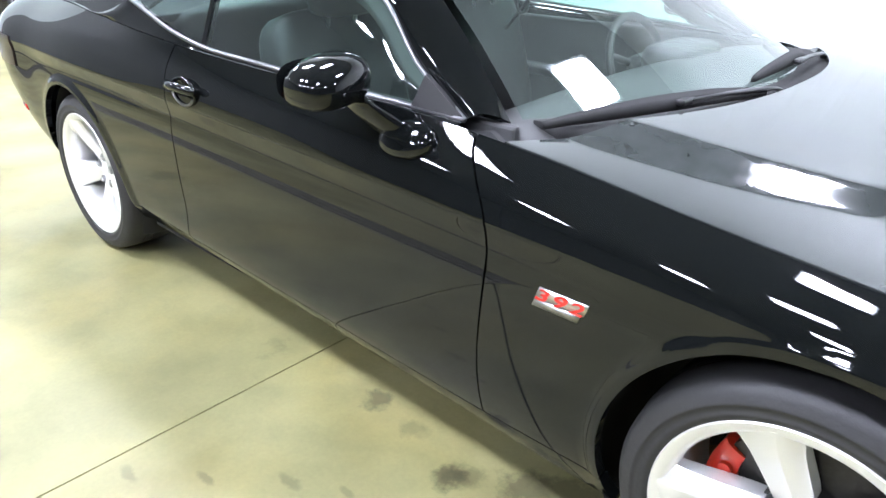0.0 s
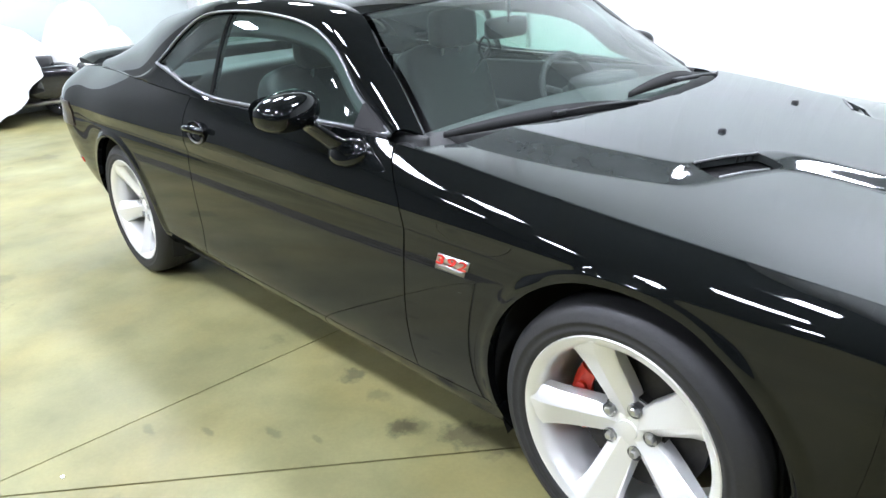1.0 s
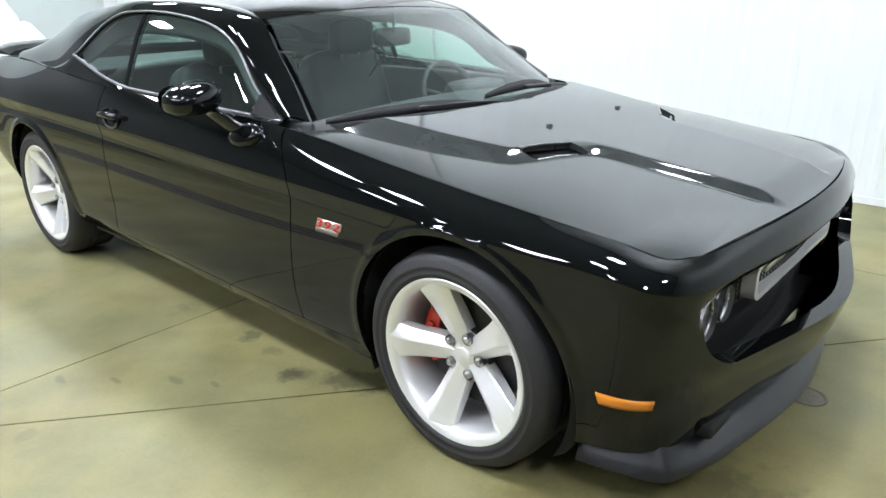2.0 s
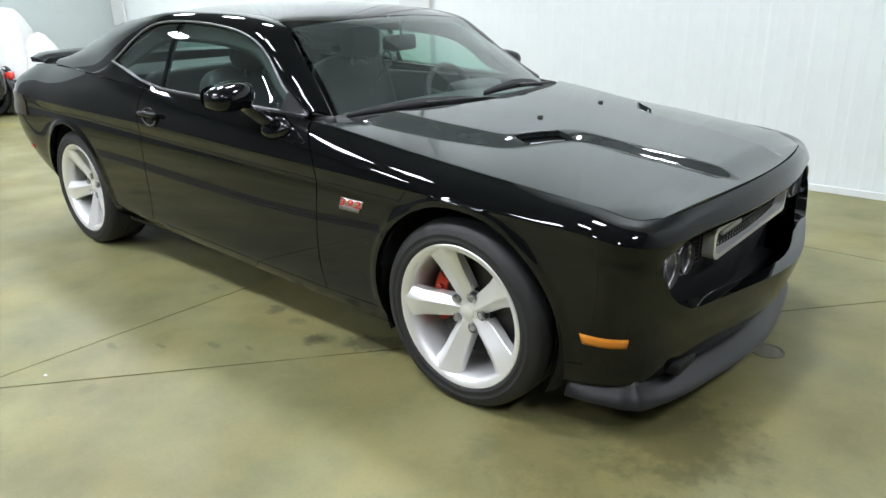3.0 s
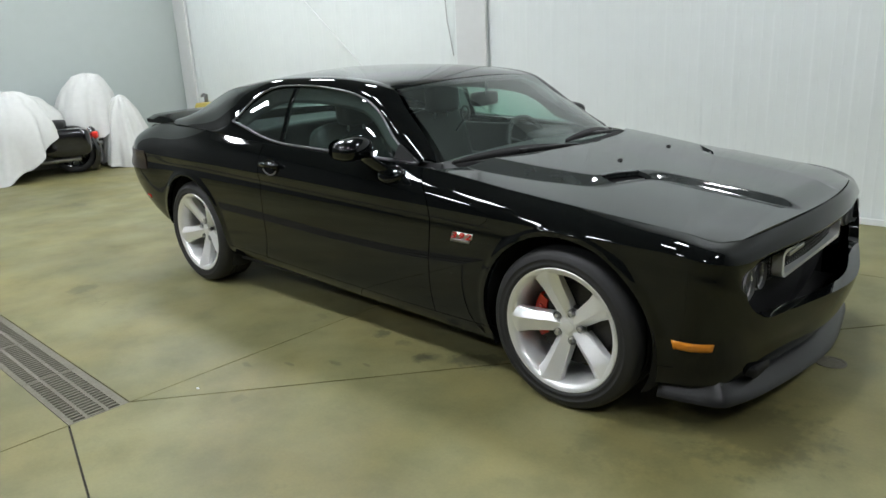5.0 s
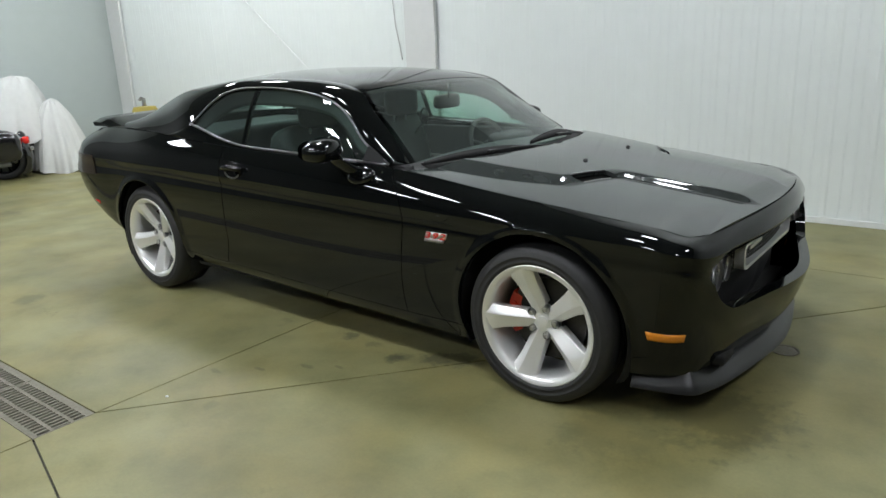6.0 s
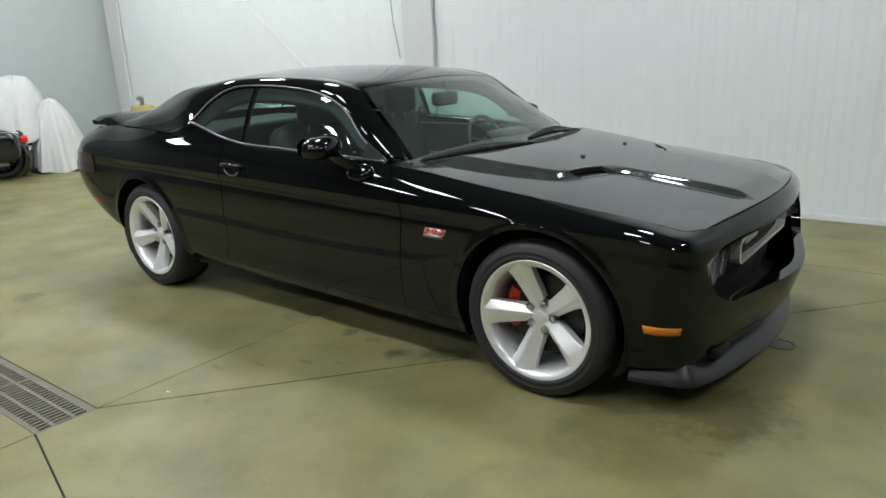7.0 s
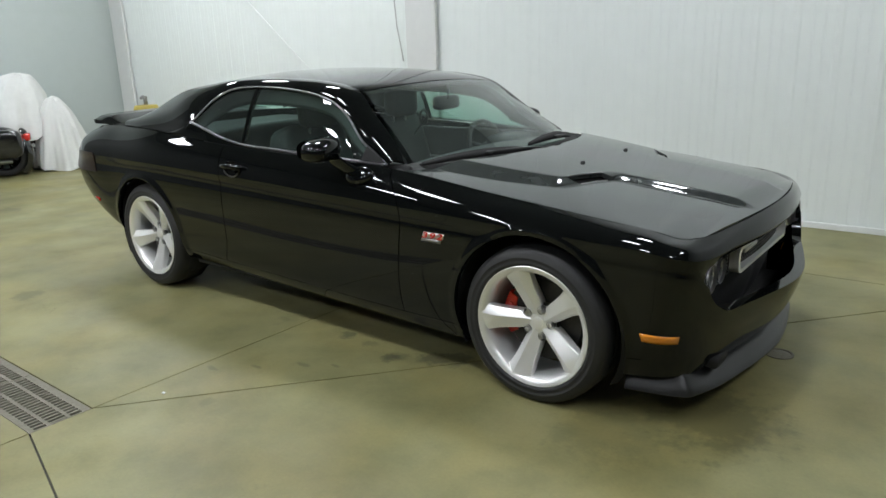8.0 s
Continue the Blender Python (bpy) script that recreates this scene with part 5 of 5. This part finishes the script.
# ---- covered motorcycles by the far wall ----
def cover(name, cx, cy, rx, ry, top, hem, label, seed, lean=(0.0, 0.0), peak=0.55, pleat=0.0):
    rnd = random.Random(seed)
    folds = [(rnd.randint(3, 11), rnd.random() * 6.28, rnd.uniform(0.02, 0.06)) for _ in range(6)]
    bm = bmesh.new()
    rings = []
    nr, ns = 26, 90
    for i in range(nr):
        t = i / (nr - 1)
        ring = []
        for k in range(ns):
            a = 2 * math.pi * k / ns
            f = sum(w * math.sin(m * a + ph + 2.0 * t) for m, ph, w in folds)
            f2 = 0.09 * noise.noise((math.cos(a) * 2.6 + seed, math.sin(a) * 2.6, t * 4)) + 0.035 * noise.noise((math.cos(a) * 7 + seed, math.sin(a) * 7, t * 9))
            f += pleat * (math.sin(9 * a + 1.5 * math.sin(2 * a)) + 0.6 * math.sin(17 * a + 0.7)) * min(1, 1.6 * t)
            spread = 0.06 + 0.94 * t ** peak
            r = spread * (1 + (f + f2) * t)
            bottom = hem(a)
            z = bottom + (top - bottom) * (1 - t ** 2.0) ** 0.75 + 0.04 * noise.noise((math.cos(a) * 3, math.sin(a) * 3 + seed, t * 4))
            ring.append((cx + lean[0] * (1 - t) + rx * r * math.cos(a), cy + lean[1] * (1 - t) + ry * r * math.sin(a), max(z, 0.004)))
        rings.append(ring)
    loft(bm, rings, caps=False)
    bm.faces.new([v for v in bm.verts[:ns]])
    return tagged(part(name, bm, SHEET), label, "dust sheet", "dust sheets")


BLUE = plain("blue_paint", (0.01, 0.012, 0.10), 0.25, 0, 0.6)
BIKE = plain("black_enamel", (0.006, 0.006, 0.007), 0.2, 0, 0.8)
YELLOW = plain("yellow_plastic", (0.42, 0.34, 0.07), 0.55, 0, 0, 0.1, 30, 0.15)


def motorcycle(at, turn, tank):
    """A cruiser that stands along its own y axis, tail towards +y."""
    b = thing("motorcycle", "black cruiser motorcycle half covered by a white sheet", "motorcycle", "parked motorcycles")
    b.matrix_basis = pose(*at, 0, 0, turn)
    for y, r in ((0.60, 0.30), (-0.95, 0.32)):
        bm = bmesh.new()
        prof = [(r - 0.09, -0.045), (r - 0.05, -0.065), (r - 0.01, -0.05), (r, 0), (r - 0.01, 0.05), (r - 0.05, 0.065), (r - 0.09, 0.045)]
        rings = []
        for rr, x in prof:
            rings.append([(x, y + rr * math.cos(q), r + rr * math.sin(q)) for q in np.linspace(0, 2 * math.pi, 40, endpoint=False)])
        loft(bm, rings, caps=False)
        w = part("tyre", bm, RUBBER, b)
        bm = bmesh.new()
        rings = [[(x, y + rr * math.cos(q), r + rr * math.sin(q)) for q in np.linspace(0, 2 * math.pi, 40, endpoint=False)] for rr, x in ((r - 0.085, -0.05), (r - 0.11, -0.03), (r - 0.11, 0.03), (r - 0.085, 0.05))]
        loft(bm, rings, caps=False)
        for k in range(10):
            a = math.pi * 2 * k / 10
            tube(bm, [(0, y, r), (0, y + (r - 0.1) * math.cos(a), r + (r - 0.1) * math.sin(a))], 0.012, 6)
        part("rim", bm, BIKE, w)
    bm = bmesh.new()
    rings = []
    for q in np.linspace(-48, 185, 24):
        a = radians(q)
        wd = 0.10 if q > 20 else 0.11
        rings.append([(x, 0.60 + rr * math.cos(a), 0.30 + rr * math.sin(a)) for x, rr in ((-wd, 0.31), (-wd * 0.9, 0.36), (0, 0.385), (wd * 0.9, 0.36), (wd, 0.31))])
    loft(bm, rings, closed=False, caps=False)
    part("rear_fender", bm, BIKE, b)
    bm = bmesh.new()
    pillow(bm, -0.085, 0.085, 0.88, 0.965, 0.48, 0.58, 0.3, 4)
    part("tail_lamp", bm, plain("lit_red_lens", (0.75, 0.03, 0.02), 0.2, 0, 0.6), b, "round red tail lamp")
    for x in (-0.07, 0.0, 0.07):
        bm = bmesh.new()
        pillow(bm, x - 0.025, x + 0.025, 0.95, 1.0, 0.38, 0.43, 0.3, 3)
        part("rear_lamp", bm, LENS if x else CHROME, b)
    for sx in (-1, 1):
        bm = bmesh.new()
        pillow(bm, sx * 0.24 - 0.12, sx * 0.24 + 0.12, 0.24, 0.90, 0.27, 0.66, 0.3, 6)
        part("saddlebag", bm, BIKE, b)
        bm = tube(bmesh.new(), [(sx * 0.17, -0.4, 0.22), (sx * 0.19, 0.2, 0.2), (sx * 0.20, 0.72, 0.23)], 0.035, 12)
        part("exhaust", bm, STEEL, b)
    bm = bmesh.new()
    pillow(bm, -0.16, 0.16, -0.1, 0.55, 0.62, 0.78, 0.3, 6)
    part("seat", bm, LEATHER, b)
    bm = bmesh.new()
    pillow(bm, -0.15, 0.15, -0.62, -0.08, 0.68, 0.92, 0.3, 6)
    part("tank", bm, tank, b)
    bm = bmesh.new()
    pillow(bm, -0.17, 0.17, -0.55, 0.1, 0.25, 0.62, 0.3, 5)
    part("engine", bm, STEEL, b)
    for sx in (-1, 1):
        part("fork", tube(bmesh.new(), [(sx * 0.1, -0.95, 0.32), (sx * 0.1, -0.68, 0.95)], 0.025, 8), CHROME, b)
    part("handlebar", tube(bmesh.new(), [(-0.4, -0.45, 1.05), (-0.25, -0.62, 1.02), (0.25, -0.62, 1.02), (0.4, -0.45, 1.05)], 0.016, 8), CHROME, b)
    part("side_reflector", box(bmesh.new(), 0.345, 0.355, 0.3, 0.42, 0.46, 0.50, 0.003), AMBER, b)
    return b


motorcycle((-8.26, 0.12, 0), -31, BLUE)
motorcycle((-8.47, 0.50, 0), -5, BLUE)
cover("dust_sheet", -8.12, -0.16, 0.64, 0.66, 1.20, lambda a: 0.34 + 0.30 * math.sin(a) - 0.22 * math.cos(a + 0.6), "white dust sheet draped over a motorcycle", 3, (0, 0.08), 0.82, 0.03)
cover("dust_sheet", -8.38, 1.02, 0.44, 0.50, 1.38, lambda a: 0.55 + 0.22 * math.sin(a) - 0.1 * math.cos(a), "white dust sheet draped over a motorcycle", 8, (0, 0.15), 0.75, 0.03)
cover("dust_sheet", -7.98, 1.47, 0.36, 0.40, 1.04, lambda a: 0.03 + 0.03 * math.sin(3 * a), "white dust sheet hanging to the floor", 12, (0, -0.06), 1.15, 0.075)

# ---- drum with a hand pump ----
drum = thing("drum", "yellow plastic drum with a grey hand pump", "drum", at=(-7.45, 2.55, -0.0))
bm = bmesh.new()
vs = []
for r, z in ((0.001, 0), (0.17, 0), (0.185, 0.02), (0.185, 0.26), (0.195, 0.28), (0.185, 0.30), (0.185, 0.55), (0.195, 0.57), (0.185, 0.59), (0.185, 0.80), (0.16, 0.85), (0.001, 0.86)):
    vs.append([(r * math.cos(q), r * math.sin(q), z) for q in np.linspace(0, 2 * math.pi, 36, endpoint=False)])
loft(bm, vs, caps=False)
part("barrel", bm, YELLOW, drum, sharp=50)
bm = bmesh.new()
tube(bm, [(0, 0, 0.84), (0, 0, 0.98)], 0.03, 12)
tube(bm, [(0, 0, 0.965), (0.06, -0.07, 0.985), (0.10, -0.12, 0.96)], 0.022, 8)
part("pump", bm, STEEL, drum)

# ---- cables and brace rods on the wall ----
cable = part("cable", tube(bmesh.new(), [(-2.63, WALL_Y - 0.03, 4.3), (-2.62, WALL_Y - 0.03, 2.2), (-2.58, WALL_Y - 0.035, 1.77), (-2.54, WALL_Y - 0.03, 1.57), (-2.51, WALL_Y - 0.03, 1.40)], 0.006, 6), GREYCABLE)
tagged(cable, "thin grey cable hanging down the white wall", "cable")
rod = part("brace_rod", tube(bmesh.new(), [(-7.9, WALL_Y - 0.06, 4.4), (-2.55, WALL_Y - 0.06, 0.12)], 0.008, 6), TRIMPAINT)
tagged(rod, "thin white diagonal brace rod across the wall", "brace")
